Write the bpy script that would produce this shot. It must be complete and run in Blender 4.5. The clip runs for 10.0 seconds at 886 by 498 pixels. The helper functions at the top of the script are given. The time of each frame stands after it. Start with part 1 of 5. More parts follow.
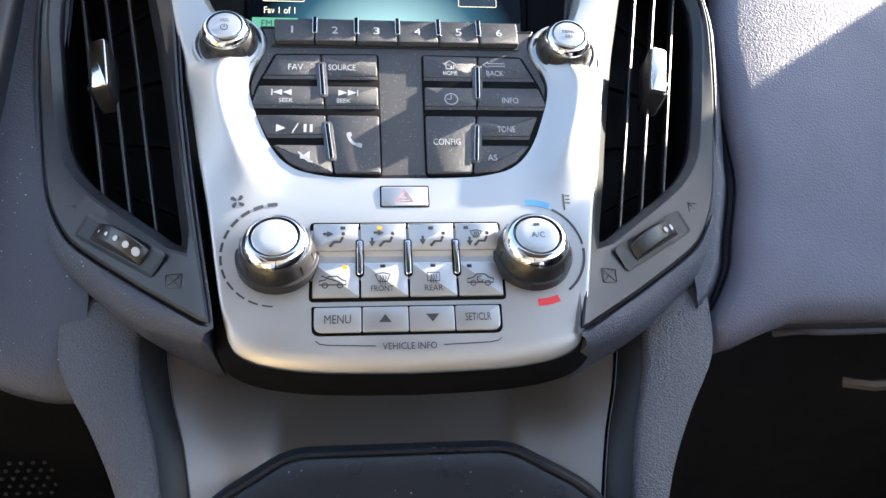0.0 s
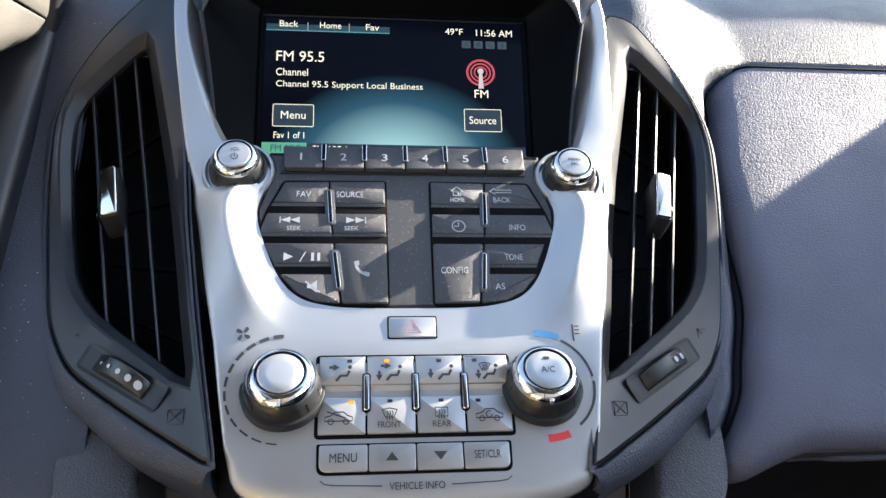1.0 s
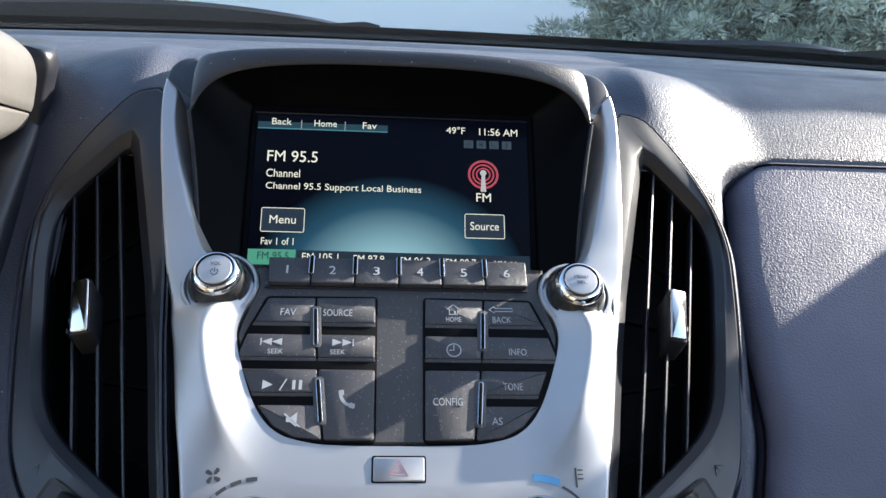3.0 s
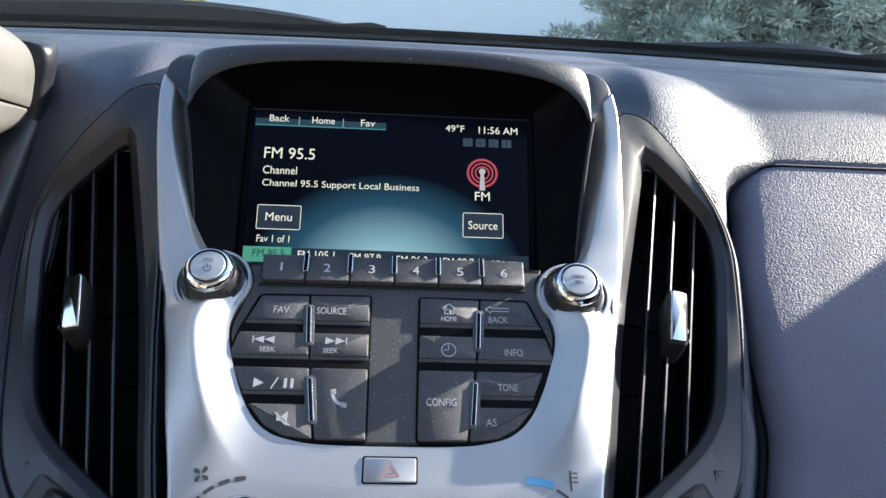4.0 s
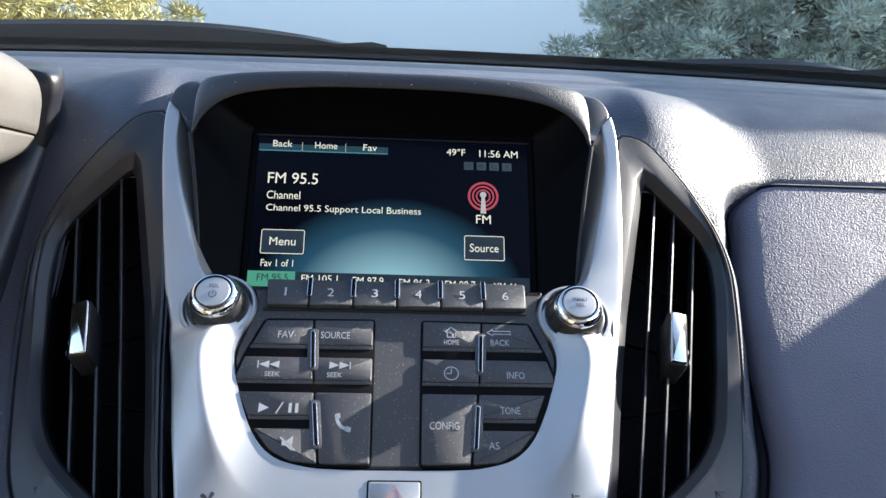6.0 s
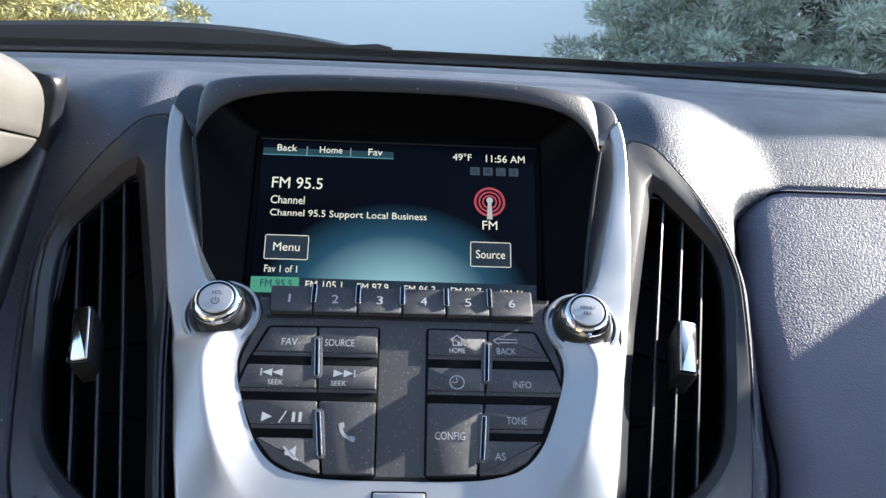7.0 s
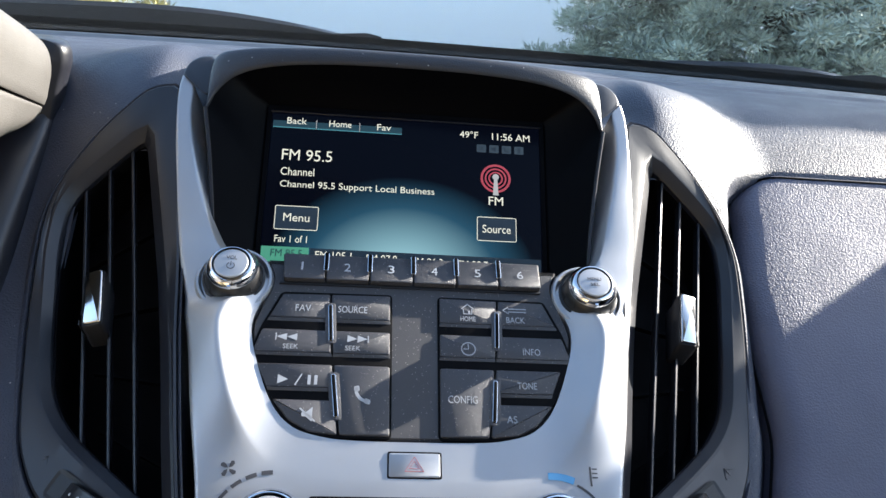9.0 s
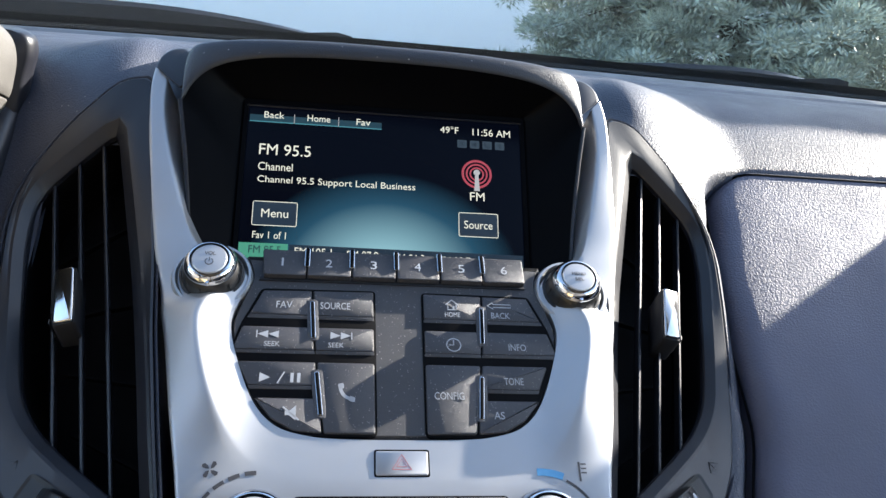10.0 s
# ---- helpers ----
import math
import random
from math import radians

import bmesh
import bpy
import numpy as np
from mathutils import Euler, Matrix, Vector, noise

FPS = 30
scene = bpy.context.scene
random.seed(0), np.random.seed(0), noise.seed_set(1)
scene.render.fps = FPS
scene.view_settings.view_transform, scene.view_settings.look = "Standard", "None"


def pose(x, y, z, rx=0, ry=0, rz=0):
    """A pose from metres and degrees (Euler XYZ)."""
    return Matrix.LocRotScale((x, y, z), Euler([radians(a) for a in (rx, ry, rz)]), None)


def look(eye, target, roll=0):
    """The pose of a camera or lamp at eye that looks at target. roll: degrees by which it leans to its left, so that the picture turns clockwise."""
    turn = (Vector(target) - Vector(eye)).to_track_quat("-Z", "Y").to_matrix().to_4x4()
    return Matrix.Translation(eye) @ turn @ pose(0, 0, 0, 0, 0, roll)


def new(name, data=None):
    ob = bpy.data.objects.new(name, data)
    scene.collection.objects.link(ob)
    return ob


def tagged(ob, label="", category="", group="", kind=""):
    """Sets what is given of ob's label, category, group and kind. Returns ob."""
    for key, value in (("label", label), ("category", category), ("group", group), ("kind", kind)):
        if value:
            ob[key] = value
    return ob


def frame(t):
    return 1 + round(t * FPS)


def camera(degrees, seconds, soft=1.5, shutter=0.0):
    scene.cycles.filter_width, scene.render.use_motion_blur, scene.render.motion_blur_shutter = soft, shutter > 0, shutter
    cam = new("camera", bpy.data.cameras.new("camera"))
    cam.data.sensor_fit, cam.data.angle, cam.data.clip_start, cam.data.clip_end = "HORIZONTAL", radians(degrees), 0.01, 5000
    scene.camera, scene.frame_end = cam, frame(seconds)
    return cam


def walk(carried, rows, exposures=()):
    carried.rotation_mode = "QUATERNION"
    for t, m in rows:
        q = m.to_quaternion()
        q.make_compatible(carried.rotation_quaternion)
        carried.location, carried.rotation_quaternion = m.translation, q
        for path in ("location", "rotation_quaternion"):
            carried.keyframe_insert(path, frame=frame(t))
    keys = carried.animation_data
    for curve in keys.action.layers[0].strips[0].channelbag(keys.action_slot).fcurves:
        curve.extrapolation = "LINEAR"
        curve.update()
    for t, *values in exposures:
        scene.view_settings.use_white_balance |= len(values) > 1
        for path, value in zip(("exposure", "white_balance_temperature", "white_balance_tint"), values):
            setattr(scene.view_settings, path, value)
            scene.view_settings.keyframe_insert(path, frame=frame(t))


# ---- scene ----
# ---- camera ----
K = 0.00094                 # one drawing millimetre of the centre stack, in metres
LEAN = 52.0                 # the stack's face leans back from upright, degrees
BASE = Vector((0, 0, 0.95))  # the hazard button, over the ground


def stack_frame(x=0.0, v=0.0, w=0.0, turn=0.0):
    """A frame on the stack's face: x right, y up the face, z out of it, in drawing millimetres."""
    face = Matrix.Translation(BASE) @ pose(0, 0, 0, 90 - LEAN)
    return face @ Matrix.Translation((x * K, v * K, w * K)) @ pose(0, 0, 0, turn)


PANEL = stack_frame()
SCREEN = stack_frame(-5, 120, -20, 18)

cam = camera(60.0, 10.0)
# seconds, eye in the stack's frame (right, into the face, up the face), yaw, pitch, roll
ROWS = [
    (0, -0.0195, -0.3225, -0.1858, -6.45, 25.84, -3.38),
    (0.5, -0.0200, -0.3266, -0.1771, -6.74, 29.36, -3.44),
    (1, -0.0241, -0.3316, -0.1616, -7.06, 31.61, -3.54),
    (1.5, -0.0300, -0.3334, -0.1468, -7.39, 32.78, -3.57),
    (2, -0.0248, -0.3403, -0.1316, -6.74, 33.09, -3.08),
    (2.5, -0.0173, -0.3370, -0.1169, -6.18, 33.89, -2.54),
    (4, -0.0016, -0.3247, -0.1105, -4.47, 34.85, -0.70),
    (4.5, -0.0030, -0.3296, -0.1094, -4.41, 35.07, -0.78),
    (5, -0.0034, -0.3308, -0.1098, -4.56, 35.36, -1.02),
    (5.5, -0.0023, -0.3327, -0.1104, -4.54, 35.58, -1.16),
    (7, -0.0034, -0.3300, -0.1024, -4.04, 35.71, -0.59),
    (7.5, -0.0058, -0.3291, -0.1055, -4.21, 35.54, -0.54),
    (8, -0.0172, -0.3281, -0.1235, -5.20, 35.87, -0.93),
    (8.5, -0.0320, -0.3184, -0.1204, -6.29, 35.92, -1.34),
    (9, -0.0268, -0.3247, -0.1205, -7.31, 35.98, -1.56),
    (9.5, -0.0338, -0.3207, -0.1217, -8.46, 36.09, -1.94),
    (10, -0.0366, -0.3157, -0.1214, -10.85, 36.31, -3.90),
]


def eye_pose(x, into, up, yaw, pitch, roll):
    place = Matrix.Translation((x, into, up))
    return Matrix.Translation(BASE) @ pose(0, 0, 0, -LEAN) @ place @ pose(0, 0, 0, 0, 0, yaw) @ pose(0, 0, 0, 90 + pitch) @ pose(0, 0, 0, 0, 0, roll)


STOPS = 2.32
walk(cam, [(row[0], eye_pose(*row[1:])) for row in ROWS],
     [(t, STOPS + e, k, 10) for t, e, k in ((0, 0.90, 7000), (0.5, 0.72, 6950), (1, 0.44, 6850), (1.5, 0.25, 6650), (2.5, 0.0, 6450), (10, 0.0, 6350))])

# ---- light ----
SUN_DIR = Vector((0.850, 0.353, 0.403)).normalized()   # towards the sun
world = bpy.data.worlds.new("sky")
scene.world = world
world.use_nodes = True
wn = world.node_tree.nodes
sky = wn.new("ShaderNodeTexSky")
sky.sky_type = "NISHITA"
sky.sun_disc = False
sky.sun_elevation = math.asin(SUN_DIR.z)
sky.sun_rotation = math.atan2(SUN_DIR.x, SUN_DIR.y)
world.node_tree.links.new(sky.outputs[0], wn["Background"].inputs[0])
wn["Background"].inputs[1].default_value = 0.145
sun_data = bpy.data.lights.new("sun", "SUN")
sun_data.energy = 5.0
sun_data.angle = radians(0.53)
sun_data.color = (1.0, 0.93, 0.82)
sun = new("sun", sun_data)
sun.matrix_world = look(SUN_DIR * 5, (0, 0, 0))


# ---- materials ----
def material(name, colour, rough=0.5, metal=0.0, **more):
    """A surface with colour variation and fine relief. more: grain (bump scale, per metre), bump (strength), cells (leather-like relief),
    mottle (share of colour variation), coat, speck (dust share)."""
    m = bpy.data.materials.new(name)
    m.use_nodes = True
    nt = m.node_tree
    b = nt.nodes["Principled BSDF"]
    b.inputs["Base Color"].default_value = (*colour, 1)
    b.inputs["Roughness"].default_value = rough
    b.inputs["Metallic"].default_value = metal
    b.inputs["Specular IOR Level"].default_value = more.get("spec", 0.5)
    if "coat" in more:
        b.inputs["Coat Weight"].default_value = more["coat"]
        b.inputs["Coat Roughness"].default_value = 0.08
    co = nt.nodes.new("ShaderNodeTexCoord").outputs["Object"]

    def noise_at(scale, detail=4.0):
        n = nt.nodes.new("ShaderNodeTexNoise")
        n.inputs["Scale"].default_value = scale
        n.inputs["Detail"].default_value = detail
        nt.links.new(co, n.inputs["Vector"])
        return n.outputs["Fac"]

    def ramp(src, lo, hi, a, c):
        r = nt.nodes.new("ShaderNodeMapRange")
        for k, val in zip(("From Min", "From Max", "To Min", "To Max"), (lo, hi, a, c)):
            r.inputs[k].default_value = val
        nt.links.new(src, r.inputs["Value"])
        return r.outputs["Result"]

    mot = more.get("mottle", 0.12)
    hue = nt.nodes.new("ShaderNodeHueSaturation")
    hue.inputs["Color"].default_value = (*colour, 1)
    nt.links.new(ramp(noise_at(more.get("patch", 14.0)), 0.3, 0.7, 1 - mot, 1 + mot), hue.inputs["Value"])
    out = hue.outputs["Color"]
    if "speck" in more:
        mix = nt.nodes.new("ShaderNodeMixRGB")
        mix.inputs["Color2"].default_value = (0.42, 0.40, 0.37, 1)
        dust = nt.nodes.new("ShaderNodeTexVoronoi")
        dust.inputs["Scale"].default_value = more.get("speck_scale", 700.0)
        nt.links.new(co, dust.inputs["Vector"])
        near = ramp(dust.outputs["Distance"], 0.16, 0.10, 0.0, 1.0)
        some = ramp(noise_at(900.0, 0.0), 0.66 - more["speck"], 0.70 - more["speck"], 0.0, 0.85)
        mul = nt.nodes.new("ShaderNodeMath")
        mul.operation = "MULTIPLY"
        nt.links.new(near, mul.inputs[0])
        nt.links.new(some, mul.inputs[1])
        nt.links.new(mul.outputs[0], mix.inputs["Fac"])
        nt.links.new(out, mix.inputs["Color1"])
        out = mix.outputs["Color"]
    nt.links.new(out, b.inputs["Base Color"])
    nt.links.new(ramp(noise_at(35.0), 0.3, 0.7, max(0.02, rough * 0.88), min(1.0, rough * 1.12)), b.inputs["Roughness"])
    if more.get("bump"):
        bump = nt.nodes.new("ShaderNodeBump")
        bump.inputs["Strength"].default_value = more["bump"]
        bump.inputs["Distance"].default_value = more.get("depth", 0.0004)
        if more.get("cells"):
            vor = nt.nodes.new("ShaderNodeTexVoronoi")
            vor.inputs["Scale"].default_value = more["cells"]
            vor.inputs["Randomness"].default_value = 1.0
            warp = nt.nodes.new("ShaderNodeVectorMath")
            warp.operation = "MULTIPLY_ADD"
            wob = nt.nodes.new("ShaderNodeTexNoise")
            wob.inputs["Scale"].default_value = more["cells"] * 0.45
            nt.links.new(co, wob.inputs["Vector"])
            nt.links.new(wob.outputs["Color"], warp.inputs[0])
            warp.inputs[1].default_value = (1.6 / more["cells"],) * 3
            nt.links.new(co, warp.inputs[2])
            nt.links.new(warp.outputs[0], vor.inputs["Vector"])
            nt.links.new(ramp(vor.outputs["Distance"], 0.1, 0.7, 1.0, 0.0), bump.inputs["Height"])
        else:
            nt.links.new(noise_at(more.get("grain", 1500.0)), bump.inputs["Height"])
        nt.links.new(bump.outputs["Normal"], b.inputs["Normal"])
    return m


def glowing(name, colour, strength):
    m = bpy.data.materials.new(name)
    m.use_nodes = True
    b = m.node_tree.nodes["Principled BSDF"]
    b.inputs["Base Color"].default_value = (0.01, 0.01, 0.01, 1)
    b.inputs["Roughness"].default_value = 0.3
    b.inputs["Emission Color"].default_value = (*colour, 1)
    b.inputs["Emission Strength"].default_value = strength
    return m


DASH = material("grained_dash_plastic", (0.080, 0.081, 0.116), 0.55, spec=0.45, bump=0.42, cells=820.0, depth=0.0004)
DASH_TOP = material("dash_top_plastic", (0.031, 0.036, 0.055), 0.52, bump=0.5, cells=900.0, depth=0.0004, speck=0.02, speck_scale=300.0)
BROW = material("hood_plastic", (0.024, 0.025, 0.031), 0.42, bump=0.35, cells=1300.0, depth=0.0003, speck=0.03, speck_scale=300.0)
TRIM = material("coarse_grained_trim", (0.050, 0.052, 0.064), 0.48, bump=0.8, cells=900.0, depth=0.0005)
POD = material("vent_surround_plastic", (0.0085, 0.009, 0.0135), 0.40, spec=0.5, bump=0.12, grain=2500.0)
BLACK = material("black_trim_plastic", (0.012, 0.012, 0.014), 0.42, spec=0.3, bump=0.08, grain=2500.0)
# Black seams and trim; for the vent ducts it also holds their shade.
DEEP = material("black_and_shade_plastic", (0.0035, 0.0035, 0.0042), 0.7, spec=0.06)
# Far darker than black plastic: the display recess's shade is in this colour.
PIANO = material("shaded_recess_plastic", (0.0008, 0.0008, 0.0014), 0.5, spec=0.05, bump=0.05, grain=1800.0)
BUTTON = material("charcoal_button_plastic", (0.036, 0.035, 0.040), 0.45, bump=0.5, grain=2600.0, depth=0.0006, speck=0.19, speck_scale=800.0)
FACE = material("charcoal_faceplate", (0.034, 0.033, 0.037), 0.5, bump=0.5, grain=2400.0, depth=0.0006, speck=0.17, speck_scale=800.0)
SILVER = material("satin_silver_paint", (0.41, 0.41, 0.42), 0.44, 0.70, bump=0.03, grain=5000.0, mottle=0.04)
SILVER_KEY = material("silver_key_paint", (0.40, 0.40, 0.41), 0.42, 0.70, bump=0.03, grain=5000.0, mottle=0.04, speck=0.03, speck_scale=1100.0)
BRUSHED = material("satin_bin_metal", (0.20, 0.175, 0.16), 0.36, 0.6, bump=0.05, grain=3000.0, mottle=0.06)
SATIN_CHROME = material("satin_chrome", (0.40, 0.40, 0.41), 0.16, 1.0, mottle=0.02)
CHROME = material("chrome", (0.66, 0.66, 0.68), 0.06, 1.0, mottle=0.02)
RUBBER = material("knob_rubber", (0.013, 0.013, 0.014), 0.36, bump=0.08, grain=2500.0)
INK = material("grey_ink", (0.035, 0.035, 0.04), 0.5, mottle=0.05)
WHITE_INK = material("white_legend_ink", (0.42, 0.43, 0.45), 0.5, mottle=0.05)
LEGEND = material("dim_legend_ink", (0.33, 0.34, 0.36), 0.5, mottle=0.05)
LID = material("tray_lid_plastic", (0.008, 0.010, 0.014), 0.30, bump=0.06, grain=2500.0, speck=0.0, speck_scale=250.0)
DULL_RED = material("dull_red_line", (0.50, 0.11, 0.10), 0.5, mottle=0.05)
RED_INK = material("red_mark", (0.62, 0.04, 0.05), 0.45, mottle=0.05)
BLUE_INK = material("blue_mark", (0.06, 0.22, 0.42), 0.45, mottle=0.05)
ORANGE_LED = glowing("orange_telltale", (1.0, 0.34, 0.0), 0.28)
DARK_LED = material("unlit_telltale", (0.03, 0.03, 0.035), 0.3)


# ---- mesh tools ----
BENT = []                   # things that follow the stack's lower bend


def bent(x, v):
    """Where a point of the flat drawing lies on the real face, which bends back below the hazard switch."""
    u = -8.0 - v
    d = 0.0 if u <= 0 else (0.2 * u * u / 48 if u < 24 else 0.2 * (u - 12))
    f = 1 + d / 353
    return -25 + (x + 25) * f, -165 + (v + 165) * f, d


def part(name, bm, mat, parent, label="", k=K, smooth=40.0, kind=""):
    """Links a bmesh, drawn in units of k metres, as one mesh object under parent."""
    root = parent
    while root is not None and root.parent is not None:
        root = root.parent
    for vert in bm.verts:
        if root in BENT:
            x, v, d = bent(vert.co.x, vert.co.y)
            vert.co = Vector((x, v, vert.co.z - d))
        vert.co *= k
    bmesh.ops.recalc_face_normals(bm, faces=bm.faces)
    for f in bm.faces:
        f.smooth = True
    limit = radians(smooth)
    for e in bm.edges:
        if len(e.link_faces) == 2 and e.calc_face_angle(0.0) > limit:
            e.smooth = False
    me = bpy.data.meshes.new(name)
    bm.to_mesh(me)
    bm.free()
    me.materials.append(mat)
    ob = new(name, me)
    if parent is not None:
        ob.parent = parent
    if label or kind:
        tagged(ob, label, kind=kind)
    return ob


def thing(name, m, label, category, group="", kind=""):
    ob = new(name)
    ob.empty_display_size = 0.02
    ob.matrix_world = m
    return tagged(ob, label, category, group, kind)


def resample(points, n, closed=True):
    pts = [Vector(p) for p in points]
    if closed:
        pts.append(pts[0])
    lens = [0.0]
    for a, b in zip(pts, pts[1:]):
        lens.append(lens[-1] + (b - a).length)
    out, j, steps = [], 0, n if closed else n - 1
    for i in range(n):
        s = lens[-1] * i / steps
        while j < len(pts) - 2 and lens[j + 1] < s:
            j += 1
        d = lens[j + 1] - lens[j]
        out.append(pts[j].lerp(pts[j + 1], (s - lens[j]) / d if d else 0.0))
    return out


def rounded(points, r, seg=5):
    """A closed outline with its corners rounded; r: one radius, or one for each corner."""
    pts = [Vector(p) for p in points]
    n, out = len(pts), []
    for i, p in enumerate(pts):
        rad = r[i] if isinstance(r, (list, tuple)) else r
        a, b = pts[i - 1] - p, pts[(i + 1) % n] - p
        cut = min(rad, a.length * 0.48, b.length * 0.48)
        pa, pb = p + a.normalized() * cut, p + b.normalized() * cut
        for s in range(seg + 1):
            q = s / seg
            out.append((1 - q) ** 2 * pa + 2 * q * (1 - q) * p + q * q * pb)
    return out


def smooth_curve(points, per=6, closed=False):
    pts = [Vector(p) for p in points]
    n, out = len(pts), []
    for i in range(n if closed else n - 1):
        p0, p1, p2, p3 = (pts[(i + d) % n] if closed else pts[min(max(i + d, 0), n - 1)] for d in (-1, 0, 1, 2))
        for s in range(per):
            t = s / per
            out.append(0.5 * (2 * p1 + (p2 - p0) * t + (2 * p0 - 5 * p1 + 4 * p2 - p3) * t * t + (3 * p1 - p0 - 3 * p2 + p3) * t ** 3))
    if not closed:
        out.append(pts[-1])
    return out


def inset(points, d):
    """The outline drawn in by d (out, where d is negative)."""
    pts = [Vector(p[:2]) for p in points]
    n = len(pts)
    area = sum(pts[i].x * pts[(i + 1) % n].y - pts[(i + 1) % n].x * pts[i].y for i in range(n))
    sign, out = (1 if area > 0 else -1), []
    for i, p in enumerate(pts):
        a, b = (p - pts[i - 1]).normalized(), (pts[(i + 1) % n] - p).normalized()
        na, nb = Vector((-a.y, a.x)) * sign, Vector((-b.y, b.x)) * sign
        m = na + nb
        m = m / max(m.length_squared / 2, 0.6) if m.length > 1e-6 else na
        out.append(p + m * d)
    return out


def loft(loops, closed=True, first=False, last=False, bm=None):
    """A skin over loops of equal length; first, last: whether the end loops are capped."""
    bm = bm or bmesh.new()
    rings = [[bm.verts.new(p) for p in loop] for loop in loops]
    for a, b in zip(rings, rings[1:]):
        n = len(a)
        for i in range(n if closed else n - 1):
            j = (i + 1) % n
            bm.faces.new((a[i], a[j], b[j], b[i]))
    if first:
        bm.faces.new(rings[0][::-1])
    if last:
        bm.faces.new(rings[-1])
    return bm


def raised(points, d):
    """2D points lifted to height d, a number or a function of x and y."""
    return [Vector((p[0], p[1], d(p[0], p[1]) if callable(d) else d)) for p in points]


def plate(outline, low, high, bevel=0.6, bm=None, base=None):
    """A solid plate from low to high with a rounded upper rim; base: a function of x and y added to both."""
    f = base or (lambda x, y: 0.0)
    up = lambda pts, h: raised(pts, lambda x, y: f(x, y) + h)
    b = bevel
    return loft([up(outline, low), up(outline, high - b), up(inset(outline, b * 0.3), high - b * 0.3), up(inset(outline, b), high)], True, True, True, bm)


def turned(profile, n=48, bm=None, cx=0.0, cy=0.0):
    """A round body about z from (radius, height) pairs, capped at both ends."""
    loops = [[Vector((cx + r * math.cos(2 * math.pi * i / n), cy + r * math.sin(2 * math.pi * i / n), h)) for i in range(n)] for r, h in profile]
    return loft(loops, True, True, True, bm)


def box(x0, x1, y0, y1, z0, z1, r=1.0, bevel=0.5, bm=None, seg=3):
    return plate(rounded([(x0, y0), (x1, y0), (x1, y1), (x0, y1)], r, seg), z0, z1, bevel, bm)


def solid(points, faces, bm=None):
    bm = bm or bmesh.new()
    vs = [bm.verts.new(p) for p in points]
    for f in faces:
        bm.faces.new([vs[i] for i in f])
    return bm


def slab(sheet, thick, bm=None, skip=None):
    """A sheet (a grid of points, rows by columns) given thickness along -z of its own normals."""
    bm = bm or bmesh.new()
    rows, cols = len(sheet), len(sheet[0])
    top = [[bm.verts.new(p) for p in row] for row in sheet]
    low = []
    for i in range(rows):
        line = []
        for j in range(cols):
            du = Vector(sheet[min(i + 1, rows - 1)][j]) - Vector(sheet[max(i - 1, 0)][j])
            dv = Vector(sheet[i][min(j + 1, cols - 1)]) - Vector(sheet[i][max(j - 1, 0)])
            nrm = dv.cross(du)
            nrm = nrm.normalized() if nrm.length > 1e-12 else Vector((0, 0, 1))
            line.append(bm.verts.new(Vector(sheet[i][j]) - nrm * thick))
        low.append(line)
    for i in range(rows - 1):
        for j in range(cols - 1):
            if skip and skip(i, j):
                continue
            bm.faces.new((top[i][j], top[i][j + 1], top[i + 1][j + 1], top[i + 1][j]))
            bm.faces.new((low[i][j], low[i + 1][j], low[i + 1][j + 1], low[i][j + 1]))
    rim = [(i, 0) for i in range(rows)] + [(rows - 1, j) for j in range(1, cols)] + [(i, cols - 1) for i in range(rows - 2, -1, -1)] + [(0, j) for j in range(cols - 2, 0, -1)]
    for (a, b), (c, d) in zip(rim, rim[1:] + rim[:1]):
        bm.faces.new((top[a][b], low[a][b], low[c][d], top[c][d]))
    return bm


def sweep(path, radius, n=8, bm=None):
    """A tube along path; radius: a number, or one for each point."""
    pts, loops = [Vector(p) for p in path], []
    for i, p in enumerate(pts):
        d = (pts[min(i + 1, len(pts) - 1)] - pts[max(i - 1, 0)]).normalized()
        side = d.orthogonal().normalized() if i == 0 else (side - d * side.dot(d)).normalized()
        up = d.cross(side)
        r = radius[i] if isinstance(radius, (list, tuple)) else radius
        loops.append([p + (side * math.cos(2 * math.pi * k / n) + up * math.sin(2 * math.pi * k / n)) * r for k in range(n)])
    return loft(loops, True, True, True, bm)


def lettering(text, cx, cy, width, height, w, mat, parent, name="legend", bold=0.0):
    """Flat letters in the built-in font, centred at cx, cy and fitted to width and height."""
    cu = bpy.data.curves.new("letters", "FONT")
    cu.body = text
    cu.align_x, cu.align_y = "CENTER", "CENTER"
    cu.extrude = 0.02
    cu.offset = bold
    cu.resolution_u = 3
    tmp = bpy.data.objects.new("letters", cu)
    scene.collection.objects.link(tmp)
    bpy.context.view_layer.update()
    me = bpy.data.meshes.new_from_object(tmp.evaluated_get(bpy.context.evaluated_depsgraph_get()))
    bpy.data.objects.remove(tmp)
    bm = bmesh.new()
    bm.from_mesh(me)
    bpy.data.meshes.remove(me)
    xs, ys = [v.co.x for v in bm.verts], [v.co.y for v in bm.verts]
    sx, sy = width / (max(xs) - min(xs)), height / (max(ys) - min(ys))
    mx, my = (max(xs) + min(xs)) / 2, (max(ys) + min(ys)) / 2
    for v in bm.verts:
        v.co = Vector(((v.co.x - mx) * sx + cx, (v.co.y - my) * sy + cy, w + v.co.z * 2))
    return part(name, bm, mat, parent)


def flat(outline, w, mat, parent, name="mark", thick=0.12, label=""):
    at = w if callable(w) else lambda x, y: w
    return part(name, loft([raised(outline, lambda x, y: at(x, y) - thick), raised(outline, at)], True, True, True), mat, parent, label)


